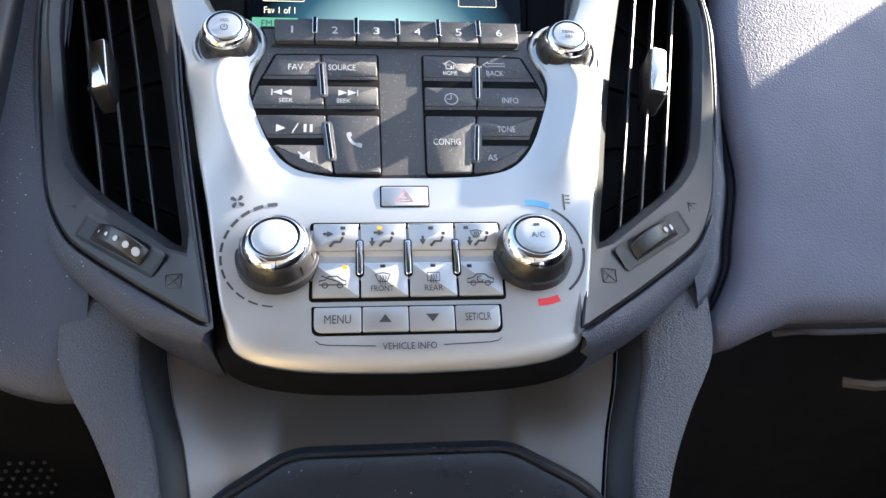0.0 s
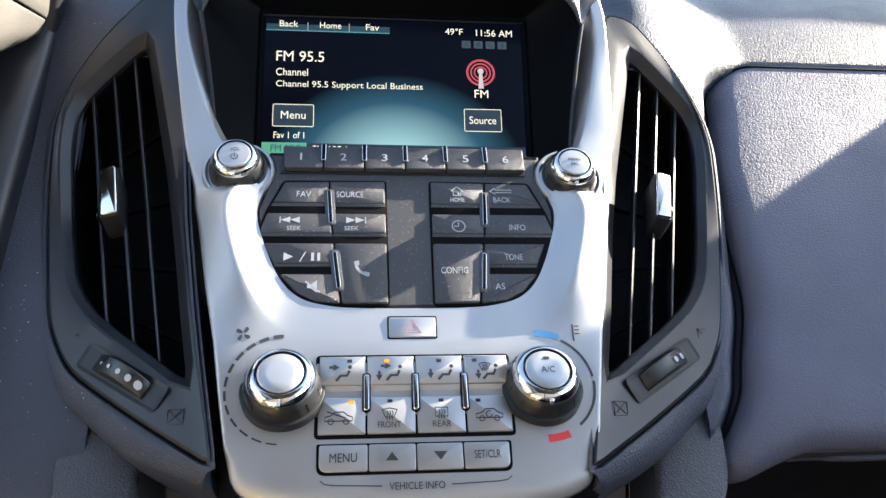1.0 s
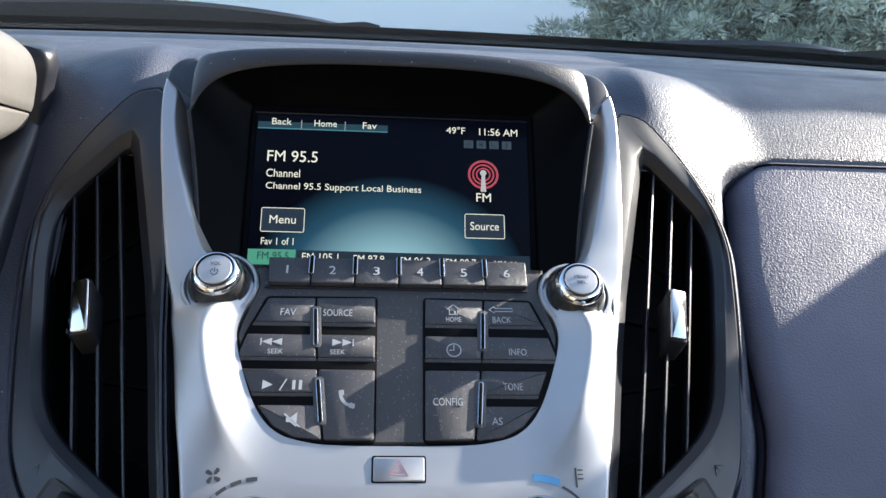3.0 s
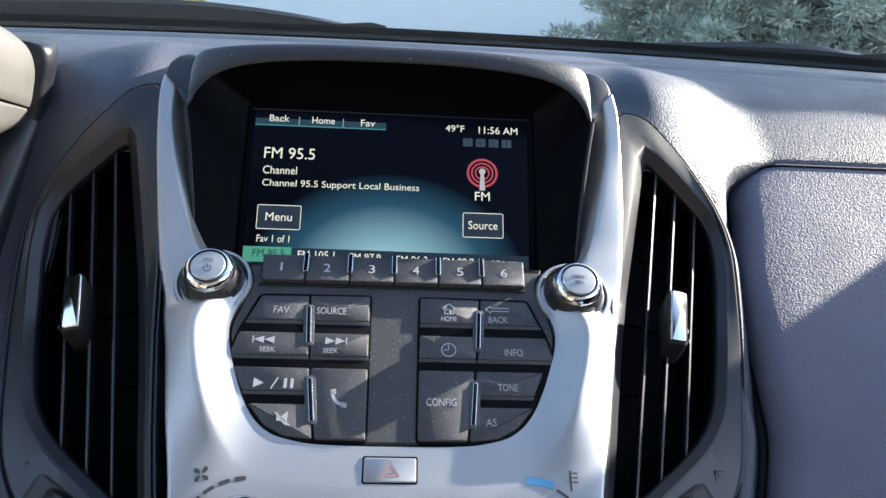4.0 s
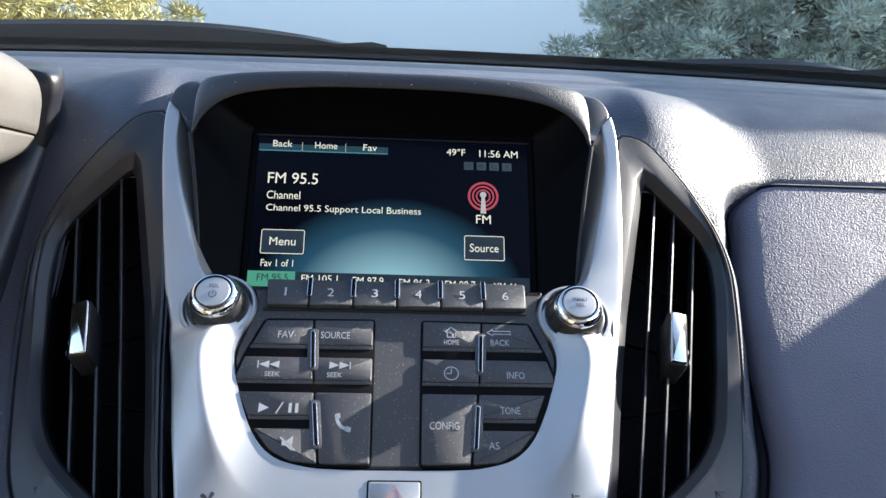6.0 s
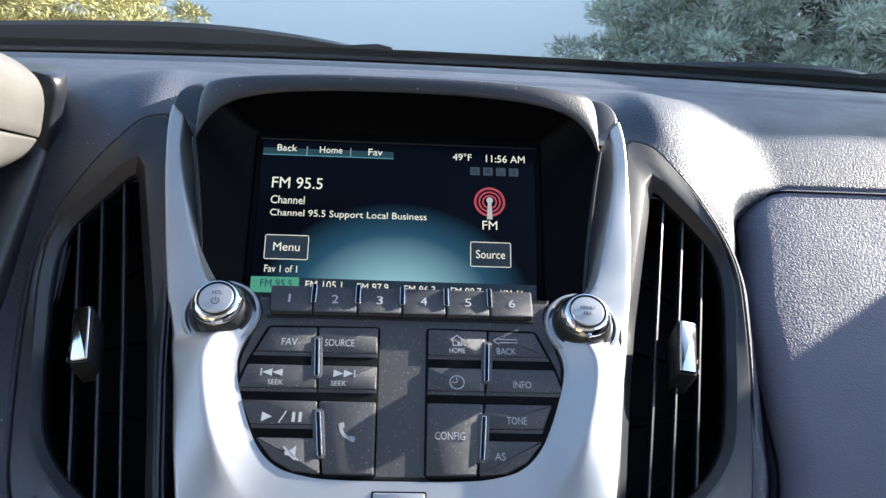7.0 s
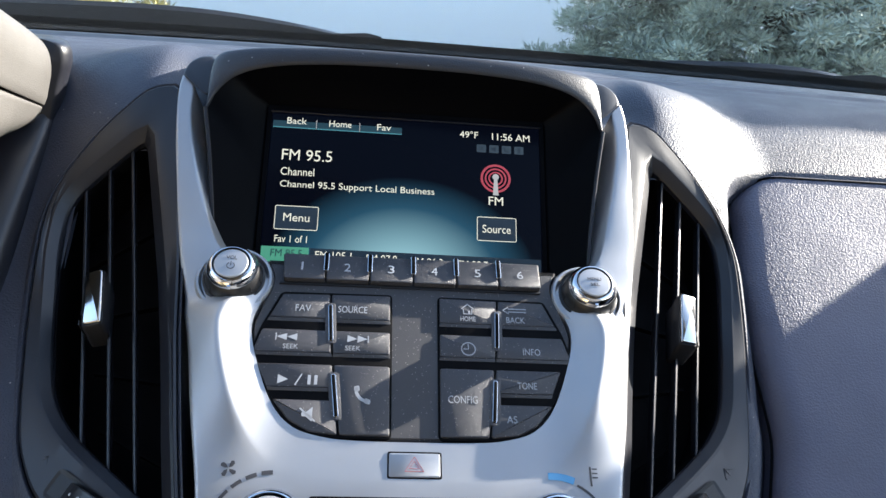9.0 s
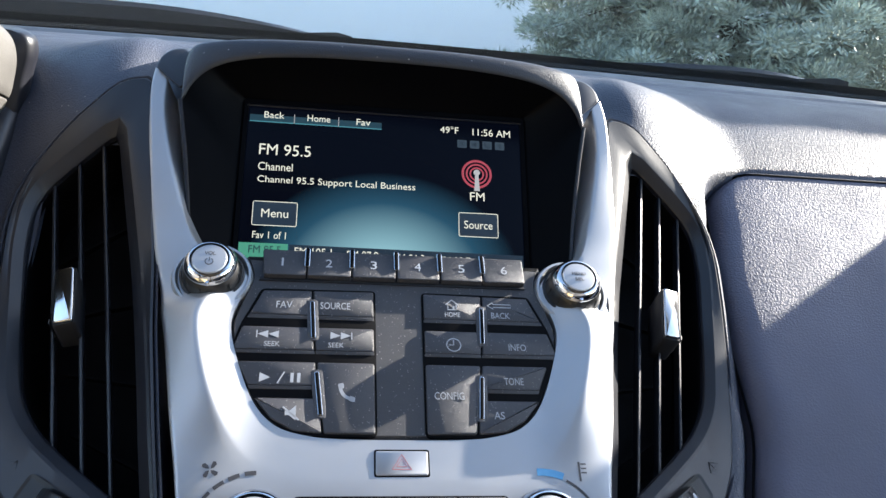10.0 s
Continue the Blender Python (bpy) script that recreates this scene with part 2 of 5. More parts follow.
def stroke(points, width, w, mat, parent, name="mark", closed=False):
    """A flat line of given width through 2D points."""
    pts = [Vector(p[:2]) for p in points]
    n, left, right = len(pts), [], []
    for i, p in enumerate(pts):
        a = pts[(i + 1) % n] if closed else pts[min(i + 1, n - 1)]
        b = pts[i - 1] if closed else pts[max(i - 1, 0)]
        d = (a - b).normalized()
        nrm = Vector((-d.y, d.x)) * width / 2
        left.append(p + nrm)
        right.append(p - nrm)
    bm = bmesh.new()
    at = w if callable(w) else lambda x, y: w
    rings = [[bm.verts.new((q.x, q.y, at(q.x, q.y) + h)) for q in side] for side, h in ((left, -0.12), (left, 0.0), (right, 0.0), (right, -0.12))]
    for a, b in zip(rings, rings[1:] + rings[:1]):
        for i in range(n if closed else n - 1):
            j = (i + 1) % n
            bm.faces.new((a[i], a[j], b[j], b[i]))
    if not closed:
        bm.faces.new([r[0] for r in rings])
        bm.faces.new([r[-1] for r in rings][::-1])
    return part(name, bm, mat, parent)


def arc(cx, cy, r, a0, a1, n=16):
    return [(cx + r * math.cos(radians(a0 + (a1 - a0) * i / n)), cy + r * math.sin(radians(a0 + (a1 - a0) * i / n))) for i in range(n + 1)]


# ---- centre stack ----
def face_w(v):
    """Height of the silver bezel over the lower face: it turns more upright beside the display."""
    u = v - 105
    return 0.0 if u < 0 else (u * u * 0.003 if u < 30 else 0.18 * (u - 15))


def skew(x, v):
    return x - 0.04 * max(0.0, v - 90)


# the bezel's right half, from its tip to the middle of its foot: outer edge, top of the inner slope, inner edge
STATIONS = [
    ((136, 231), (129, 224), (121, 213)), ((137, 212), (129, 200), (118, 200)), ((133, 160), (121, 163), (110, 163)),
    ((127, 121), (107, 122), (99, 123)), ((123, 103), (93, 109), (81, 114)), ((120, 90), (88, 98), (76, 101)),
    ((118, 78), (97, 80), (80, 86)), ((114, 62), (99, 66), (83, 70)), ((106, 25), (92, 38), (77, 48)),
    ((99, -6), (81, 14), (68, 28)), ((93, -38), (67, -2), (57, 17)), ((87, -66), (50, -7.5), (42, 12.5)),
    ((79, -83), (36, -9), (28, 11.3)), ((50, -90.5), (18, -9.4), (14, 11)), ((0, -92.5), (0, -9.6), (0, 11)),
]


def bezel_line(index):
    half = smooth_curve([s[index] for s in STATIONS], 12)
    return [Vector((-p.x, p.y)) for p in half] + list(reversed(half[:-1]))


OUTER, SLOPE, INNER = bezel_line(0), bezel_line(1), bezel_line(2)

stack = thing("silver_bezel", PANEL, "satin silver painted bezel framing the radio and climate controls", "dashboard trim")
BENT.append(stack)
LEVELS = 30
smooth_step = lambda u: max(0.0, min(1.0, u)) ** 2 * (3 - 2 * max(0.0, min(1.0, u)))


def soft_ramp(a, q=0.16):
    """From 0 to 1 in a straight fall with rounded ends."""
    if a < q:
        return a * a / (2 * q * (1 - q))
    return (a - q / 2) / (1 - q) if a < 1 - q else 1 - (1 - a) ** 2 / (2 * q * (1 - q))


loops = [[] for _ in range(LEVELS + 2)]
for o, s, i in zip(OUTER, SLOPE, INNER):
    low = max(0.0, min(1.0, (-60 - o.y) / 25))          # the foot rolls under more softly
    deep = 0.4 + 14.1 * max(0.0, min(1.0, (i.y - 100) / 25))
    ridge = 7.5 * smooth_step((s.y + 9) / 46) * smooth_step((100 - s.y) / 22)
    crown = (4.0 - 2.8 * smooth_step((s.y - 95) / 25)) * smooth_step((s.y - 30) / 40) * smooth_step((195 - s.y) / 30)             # the face falls away outward
    flat_, fall = (o - s).length, (s - i).length
    r = 2.5 + 9.0 * low
    for k in range(LEVELS + 2):
        if k == 0:
            p, h = o, -16.0
        elif k == LEVELS + 1:
            p, h = i, -deep - 8
        else:
            t = (k - 1) / (LEVELS - 1)
            if t < 0.2:                                 # rounded outer edge
                a = t / 0.2
                p, h = o.lerp(s, (1 - math.cos(a * math.pi / 2)) * r / flat_), -r * 0.8 * (1 - math.sin(a * math.pi / 2))
                h += ridge * (o - p).length / flat_
            elif t < 0.5:                               # the face, rising gently to its inner ridge
                a = r / flat_ + (1 - r / flat_) * (t - 0.2) / 0.3 * 0.94
                p, h = o.lerp(s, a), ridge * a
            else:                                       # the slope down to the keys
                a = (t - 0.5) / 0.5
                p = s.lerp(i, a)
                h = ridge - (ridge + deep) * soft_ramp(a)
        if 0 < k <= LEVELS // 2:
            h -= crown * (1 - min(1.0, (o - p).length / flat_)) ** 2
        loops[k].append(Vector((skew(p.x, p.y), p.y, face_w(p.y) + h)))
part("bezel", loft(loops, closed=False), SILVER, stack)
FACE_POINTS = np.array([p for loop in loops[2:LEVELS] for p in loop])


def on_bezel(x, v):
    """The bezel's height under a printed mark, a quarter of a millimetre over it."""
    d = (FACE_POINTS[:, 0] - x) ** 2 + (FACE_POINTS[:, 1] - v) ** 2
    near = np.argsort(d)[:4]
    share = 1 / (d[near] + 0.01)
    return float((FACE_POINTS[near, 2] * share).sum() / share.sum()) + 0.25


# charcoal faceplate behind the radio keys
half = [s[2] for s in STATIONS[4:]]
edge = smooth_curve([(p[0] + 1.5, p[1] - 1.0) for p in half], 4)
outline = [Vector((-p.x, p.y)) for p in edge] + list(reversed(edge[:-1]))
radio = thing("radio_control_panel", PANEL, "charcoal radio faceplate with keys and thin chrome bars", "car radio")
part("faceplate", loft([raised(outline, -13), raised(outline, -6.0), raised(inset(outline, 2.0), -5.4), raised(inset(outline, 2.6), -2.0), raised(inset(outline, 3.4), -0.9)], True, True, True), FACE, radio)


def key(name, outline, lip, high=0.4, mat=None, r=1.6, label="", parent=None, low=-6.0):
    """A key with a lower step: lip is the height of the dark lower slope."""
    pts = [Vector(p) for p in outline]
    v0 = min(p.y for p in pts)
    bm = bmesh.new()
    body = rounded(pts, r, 3)
    if lip:
        cut = v0 + lip
        plate(rounded(inset(clip_above(pts, cut), 0.15), r * 0.6, 3), low, high, 0.9, bm)
        below = [Vector((p.x, 2 * cut - p.y)) for p in clip_above([Vector((p.x, 2 * cut - p.y)) for p in pts], cut)]
        slope = lambda x, y: -2.9 * (cut - y) / lip
        plate(rounded(below, 0.5, 2), low, high - 0.15, 0.2, bm, slope)
    else:
        plate(inset(body, 0.15), low, high, 0.9, bm)
    return part(name, bm, mat or BUTTON, parent or radio, label)


def clip_above(pts, v):
    out, n = [], len(pts)
    for i, p in enumerate(pts):
        q = pts[(i + 1) % n]
        if p.y >= v:
            out.append(p)
        if (p.y - v) * (q.y - v) < 0:
            t = (v - p.y) / (q.y - p.y)
            out.append(p.lerp(q, t))
    return out


def mirrored(pts):
    return [(-x, y) for x, y in pts][::-1]


fav = [(-69, 91), (-44.6, 91.5), (-43.4, 70.4), (-77.5, 70.4)]
source = [(-44, 91.5), (-13, 92), (-12.8, 70.4), (-42.8, 70.4)]
seek_back = [(-77.5, 69.8), (-43.3, 69.8), (-41.3, 51), (-78.5, 51), (-80.5, 59)]
seek_on = [(-42.7, 69.8), (-12.8, 69.8), (-12.5, 51), (-40.7, 51)]
play = [(-78.3, 50.4), (-41.2, 50.4), (-38.8, 32), (-69.5, 32)]
mute = [(-69, 31.4), (-38.7, 31.4), (-36.6, 13.6), (-50, 15), (-60, 20.5)]
phone = [(-40.6, 50.4), (-12.5, 50.4), (-12, 13.4), (-36, 13.6)]
block = [(-70, 92.4), (-12, 92.9), (-11.2, 12.4), (-36, 12.6), (-51, 14.0), (-62, 20), (-79.6, 50), (-81.6, 59), (-78.6, 71)]
for outline_ in (block, mirrored(block)):
    part("key_gap", plate(rounded([Vector(p) for p in outline_], 2.5, 3), -5, -0.55, 0.1), DEEP, radio)
for shape, lip in ((fav, 6), (source, 6), (seek_back, 5.5), (seek_on, 5.5), (play, 5.5), (mute, 0), (phone, 0)):
    key("key", shape, lip)
home, back, clock_key, info = mirrored(source), mirrored(fav), mirrored(seek_on), mirrored(seek_back)
tone = [(41.2, 50.4), (75, 50.4), (67, 31.5), (39, 31.5)]
for shape, lip in ((home, 6), (back, 6), (clock_key, 5.5), (info, 5.5), (tone, 5.5), (mirrored(mute), 0), (mirrored(phone), 0)):
    key("key", shape, lip)


def chrome_bar(x0, v0, x1, v1, wide, high, parent, mat=None, reflection=None):
    d = Vector((x1 - x0, v1 - v0)).normalized()
    n = Vector((-d.y, d.x)) * wide / 2
    a, b = Vector((x0, v0)), Vector((x1, v1))
    bm = plate(rounded([a + n, a - n, b - n, b + n], wide * 0.45, 4), -5, high, 0.9)
    bar = part("chrome_bar", bm, mat or CHROME, parent)
    # Core strip: what the chrome reflects, put in as a strip of its own colour.
    n, a, b = n * 0.62, a + d * 0.7, b - d * 0.7
    part("bar_reflection", plate(rounded([a + n, a - n, b - n, b + n], wide * 0.2, 3), high - 0.3, high + 0.12, 0.1), reflection or DEEP, bar)


for x0, v0, x1, v1 in ((-44.2, 85, -42.6, 63), (-40.4, 45, -37.6, 22), (43.6, 84, 42.4, 62), (40.6, 44, 38.6, 21)):
    chrome_bar(x0, v0, x1, v1, 2.8, 1.0, radio)
    bm = plate(rounded([(x0 - 2.8, v0 + 1), (x0 + 2.8, v0 + 1), (x1 + 2.8, v1 - 1), (x1 - 2.8, v1 - 1)], 2, 3), -5.5, 0.5, 0.1)
    part("bar_bed", bm, BUTTON, radio)

# six preset keys under the display, tipped towards it
PRESET = 2.2
xs = [-71.5, -47.8, -24.5, -1.0, 22.4, 45.7, 69.5]
for k in range(6):
    a, b = xs[k] + 0.35, xs[k + 1] - 0.35
    pts = [(a + (1.5 if k == 0 else 0), 99), (b - (0.5 if k == 5 else 0), 99), (b, 116), (a, 116)]
    bm = bmesh.new()
    plate(rounded(pts, 1.2, 3), -6, PRESET, 0.8, bm, lambda x, y: 0.10 * (107.5 - y))
    part("preset_key", bm, BUTTON, radio)
for x in xs[1:-1]:
    chrome_bar(x, 104, x, 116.5, 3.2, PRESET + 1.4, radio)
part("key_shelf", box(-72, 69, 97.2, 99.0, -7, -0.2, 0.8, 0.4), BLACK, radio)

for text, x, v, wd, ht in (("FAV", -58, 82.3, 9.2, 4.0), ("SOURCE", -32.5, 82.3, 17.5, 4.0), ("SEEK", -62.5, 59.6, 8.8, 2.7), ("SEEK", -31.5, 59.6, 8.8, 2.7),
                           ("HOME", 28, 79.4, 9.3, 2.9), ("BACK", 53.5, 79.6, 11.5, 3.6), ("INFO", 60.5, 60.8, 10.6, 3.8), ("TONE", 56.5, 41.5, 11.5, 3.8),
                           ("CONFIG", 23.6, 33.2, 17.0, 4.0), ("AS", 47.4, 23.3, 6.0, 3.8)):
    lettering(text, x, v, wd * 0.86, ht, 0.62, LEGEND, radio)
for k, x in enumerate((-60.5, -36.5, -13, 10.5, 34.2, 57.8)):
    lettering(str(k + 1), x, 107.3, 1.0 if k == 0 else 3.4, 5.0, PRESET + 0.45, WHITE_INK, radio)
# seek, play, pause, mute, phone, home, back and clock signs
for x, s in ((-62.5, -1), (-31.5, 1)):
    for k in (-0.5, 4.6):
        flat([(x + s * (k + 2.6), 65), (x + s * (k - 2.4), 67), (x + s * (k - 2.4), 63)], 0.62, LEGEND, radio)
    stroke([(x + s * 7.6, 67), (x + s * 7.6, 63)], 0.6, 0.62, LEGEND, radio)
flat([(-62, 41.5), (-67, 44), (-67, 39)], 0.62, LEGEND, radio)
stroke([(-58.5, 38.5), (-55.5, 44.5)], 0.6, 0.62, LEGEND, radio)
for x in (-51.8, -48.6):
    stroke([(x, 44), (x, 39)], 1.5, 0.62, LEGEND, radio)
flat([(-54, 24.6), (-52, 24.6), (-49, 27.2), (-49, 19.8), (-52, 22.4), (-54, 22.4)], 0.62, LEGEND, radio)
stroke([(-55, 26.5), (-47.5, 20)], 0.8, 0.62, LEGEND, radio)
stroke(smooth_curve([(-28.6, 38.2), (-28.6, 35.5), (-26.5, 32.2), (-22.8, 30.6)], 4), 1.6, 0.62, LEGEND, radio)
flat(rounded([(-30, 38.6), (-27.4, 39.2), (-27, 36.4), (-29.6, 36)], 0.6, 2), 0.62, LEGEND, radio)
flat(rounded([(-24.2, 32.6), (-21.6, 31.6), (-22, 29.2), (-24.8, 30)], 0.6, 2), 0.62, LEGEND, radio)
stroke([(24.6, 85.4), (28, 88.4), (31.4, 85.4), (30.2, 85.4), (30.2, 82.4), (25.8, 82.4), (25.8, 85.4)], 0.55, 0.62, LEGEND, radio, closed=True)
stroke([(28.8, 82.4), (28.8, 84.4)], 1.0, 0.62, LEGEND, radio)
stroke([(47, 85.6), (50, 87.6), (50, 86.5), (59.5, 86.5), (59.5, 84.7), (50, 84.7), (50, 83.6)], 0.5, 0.62, LEGEND, radio, closed=True)
stroke(arc(27.5, 61.5, 3.6, 0, 345, 22), 0.55, 0.62, LEGEND, radio, closed=True)
stroke([(27.5, 64.2), (27.5, 61.4), (25.0, 61.4)], 0.55, 0.62, LEGEND, radio)


# ---- knobs ----
def knob(cx, cv, r, cap, high, name, label, flange):
    x, v, d = bent(skew(cx, cv), cv)
    ob = thing(name, stack_frame(x, v, -d, -11.3 if d else 0.0), label, "knob", "rotary knobs")
    part("flange", turned([(r * 0.9, -5), (r, -4), (r, flange), (r * 0.96, flange + 0.5)]), BLACK, ob)
    part("grip", turned([(r * 0.93, 0), (r * 0.93, flange + 0.6), (r * 0.90, high * 0.3), (r * 0.86, high * 0.55), (r * 0.80, high * 0.66)]), RUBBER, ob)
    part("chrome_ring", turned([(r * 0.78, high * 0.6), (r * 0.81, high * 0.66), (r * 0.80, high * 0.74), (r * 0.74, high * 0.88), (r * 0.66, high * 0.98), (r * 0.60, high * 1.0), (cap * 1.10, high * 0.97), (cap * 1.06, high * 0.85)]), CHROME, ob)
    part("cap_gap", turned([(cap * 1.05, high * 0.6), (cap * 1.05, high * 0.93)]), BLACK, ob)
    face = part("cap", turned([(cap * 0.98, high * 0.7), (cap * 0.98, high * 0.97), (cap * 0.93, high * 1.0), (cap * 0.5, high * 1.02), (0.4, high * 1.03)]), SILVER_KEY, ob)
    for k in range(12):
        a = 2 * math.pi * (k + 0.5) / 12
        p, q = (Vector((math.cos(a) * r * f, math.sin(a) * r * f, high * h)) for f, h in ((0.925, 0.12), (0.875, 0.5)))
        part("notch", sweep([p, q], 0.25, 5), BLACK, ob)
    part("pointer", box(-0.9, 0.9, -r * 0.84, -r * 0.70, high * 0.7, high * 0.86, 0.5, 0.3), CHROME, ob)
    return ob, face, high * 1.03


fan_knob, _, _ = knob(-63.3, -33, 20.4, 11.0, 15.5, "fan_knob", "round fan speed knob with chrome ring and silver cap", 1.2)
temp_knob, ac_cap, top = knob(63.3, -33, 20.4, 11.0, 15.5, "temperature_knob", "round temperature knob with chrome ring and A/C cap", 1.2)
lettering("A/C", 0, -0.5, 6.6, 3.3, top + 0.1, INK, temp_knob)
flat(rounded([(-1.5, 5.2), (1.5, 5.2), (1.5, 6.8), (-1.5, 6.8)], 0.3, 2), top + 0.1, DARK_LED, temp_knob)
vol_knob, _, top = knob(-95, 99, 16.2, 8.9, 14.5, "volume_knob", "volume knob with chrome ring and silver power cap", 1.0)
lettering("VOL", 0, 3.0, 5.4, 2.2, top + 0.1, INK, vol_knob)
stroke(arc(0, -2.0, 1.9, 120, 420, 14), 0.4, top + 0.1, INK, vol_knob)
stroke([(0, 0.6), (0, -2.0)], 0.4, top + 0.1, INK, vol_knob)
menu_knob, _, top = knob(95.5, 97, 16.2, 8.9, 14.5, "menu_knob", "menu select knob with chrome ring and silver cap", 1.0)
lettering("MENU", 0, 1.6, 7.4, 2.0, top + 0.1, INK, menu_knob)
lettering("SEL", 0, -1.8, 5.0, 2.0, top + 0.1, INK, menu_knob)
for cx, cv in ((-95, 99), (95.5, 97)):
    c = skew(cx, cv)
    part("knob_cup", turned([(21, -8), (20.4, -1.6), (19.4, 0.3), (18.2, 0.4), (17.0, -1.5), (16.6, -5)], cx=c, cy=cv), SILVER, stack)

# ---- climate controls ----
climate = thing("climate_control_panel", PANEL, "silver climate control keys with dark legends and chrome bars", "climate control")
BENT.append(climate)
cols = [-46.6, -23.4, 0.3, 24.2, 46.8]
bed = [(-48, -15.2), (48, -15.2), (47.8, -57.4), (-47.8, -57.4)]
part("key_bed", plate(rounded(bed, 2.5, 3), -4, 0.25, 0.2), DEEP, climate)
for k in range(4):
    a, b = cols[k] + 0.3, cols[k + 1] - 0.3
    key("key", [(a, -16.2), (a, -36.6), (b, -36.6), (b, -16.2)], 5.0, 1.5, SILVER_KEY, 0.8, parent=climate, low=-3)
    key("key", [(a, -37.2), (a, -55.6), (b, -55.6), (b, -37.2)], 0, 1.2, SILVER_KEY, 0.8, parent=climate, low=-3)
for x in cols[1:-1]:
    part("bar_gap", plate(rounded([(x - 2.0, -25.4), (x - 2.0, -45.1), (x + 2.0, -45.1), (x + 2.0, -25.4)], 1.6, 3), -3, 1.6, 0.1), DEEP, climate)
    chrome_bar(x, -26, x, -44.5, 3.0, 2.3, climate, None, SATIN_CHROME)
trip = [-45.4, -22.6, -0.3, 21.8, 43.9]
part("key_bed", plate(rounded([(-46.5, -59.6), (45.0, -59.6), (44.6, -74.2), (-46.2, -74.2)], [1, 1, 4, 4], 4), -4, 0.25, 0.2), DEEP, climate)
for k in range(4):
    a, b = trip[k] + 0.3, trip[k + 1] - 0.3
    rr = [1, 4 if k == 0 else 1, 4 if k == 3 else 1, 1]
    part("key", plate(rounded([(a, -60.4), (a, -72.8), (b, -72.8), (b, -60.4)], rr, 4), -3, 1.2, 0.6), SILVER_KEY, climate)
UP, LOW, VI = 1.65, 1.35, 1.35
for text, x, v, wd, ht, w in (("FRONT", -12.6, -51.2, 11, 3.0, LOW), ("REAR", 12.4, -51.2, 9.0, 3.0, LOW), ("MENU", -34, -66.5, 12.5, 4.2, VI), ("SET/CLR", 33, -66.2, 12.5, 3.8, VI)):
    lettering(text, x, v, wd, ht, w, INK, climate)
flat([(-14.6, -68.2), (-8.6, -68.2), (-11.6, -64.2)], VI, INK, climate)
flat([(7.8, -64.4), (14.2, -64.4), (11, -68.4)], VI, INK, climate)
lettering("VEHICLE INFO", -0.3, -79.6, 25.5, 3.3, 0.3, INK, climate)
for s in (-1, 1):
    stroke([(s * x - 0.3, v) for x, v in ((16, -79.4), (38, -78.6), (42, -78.0), (44, -76.4))], 0.45, 0.3, INK, climate)


def seated(x, v, w):
    """The sign of a seated figure reduced to plain bars."""
    stroke([(x - 3.6, v - 3.8), (x - 1.4, v - 1.2), (x + 1.6, v - 1.2), (x + 2.8, v + 1.4)], 1.3, w, INK, climate)
    flat([(x + 3.0 + 1.0 * math.cos(a), v + 3.2 + 1.0 * math.sin(a)) for a in (k * math.pi / 4 for k in range(8))], w, INK, climate)


def pointer_sign(x, v, dx, dv, w):
    d, n = Vector((dx, dv)), Vector((-dv, dx))
    p = Vector((x, v))
    flat([p + d * 3, p + n * 1.6, p + n * 0.6, p + n * 0.6 - d * 2, p - n * 0.6 - d * 2, p - n * 0.6, p - n * 1.6], w, INK, climate)


def fog_sign(x, v, w, box_form=False, s=1.0):
    if box_form:
        pts = [(x - 3, v - 2.2), (x + 3, v - 2.2), (x + 3, v + 2.2), (x - 3, v + 2.2)]
    else:
        pts = [(x - 2, v - 2), (x + 2, v - 2), (x + 3.6, v + 1.7), (x, v + 2.5), (x - 3.6, v + 1.7)]
    stroke([((px - x) * s + x, (pv - v) * s + v) for px, pv in pts], 0.5, w, INK, climate, closed=True)
    for k in (-1.2, 0, 1.2):
        stroke([(x + k * s, v + 1.2 * s), (x + (k + 0.5) * s, v - 0.4 * s), (x + (k - 0.3) * s, v - 1.8 * s), (x + k * s, v - 3.4 * s)], 0.45, w, INK, climate)


def car_sign(x, v, w):
    stroke([(x - 6.5, v - 1.6), (x - 6.3, v + 0.4), (x - 3.6, v + 1.0), (x - 1.6, v + 2.8), (x + 2.4, v + 2.8), (x + 4.4, v + 1.0), (x + 6.4, v + 0.4), (x + 6.5, v - 1.6)], 0.6, w, INK, climate, closed=True)
    for k in (-3.6, 3.6):
        stroke(arc(x + k, v - 1.9, 1.3, 0, 330, 10), 0.5, w, INK, climate, closed=True)


for x in (-34.4, -10, 15.4, 37.6):
    seated(x, -25.4, UP)
pointer_sign(-39.4, -22.2, 1, 0, UP)
pointer_sign(-14.4, -21.6, 1, 0, UP)
pointer_sign(-17.2, -26.4, 0, -1, UP)
pointer_sign(8.0, -25.6, 0, -1, UP)
pointer_sign(31.6, -26.4, 0, -1, UP)
fog_sign(35, -22.5, UP, s=0.8)
fog_sign(-12.4, -45.6, LOW)
fog_sign(12.4, -45.4, LOW, True)
car_sign(-36.5, -47.5, LOW)
stroke([(-42, -44.4), (-38, -46), (-33, -47.6)], 0.6, LOW, INK, climate)
car_sign(35.4, -47.2, LOW)
stroke(arc(35.4, -47, 1.6, 60, 350, 8), 0.5, LOW, INK, climate)
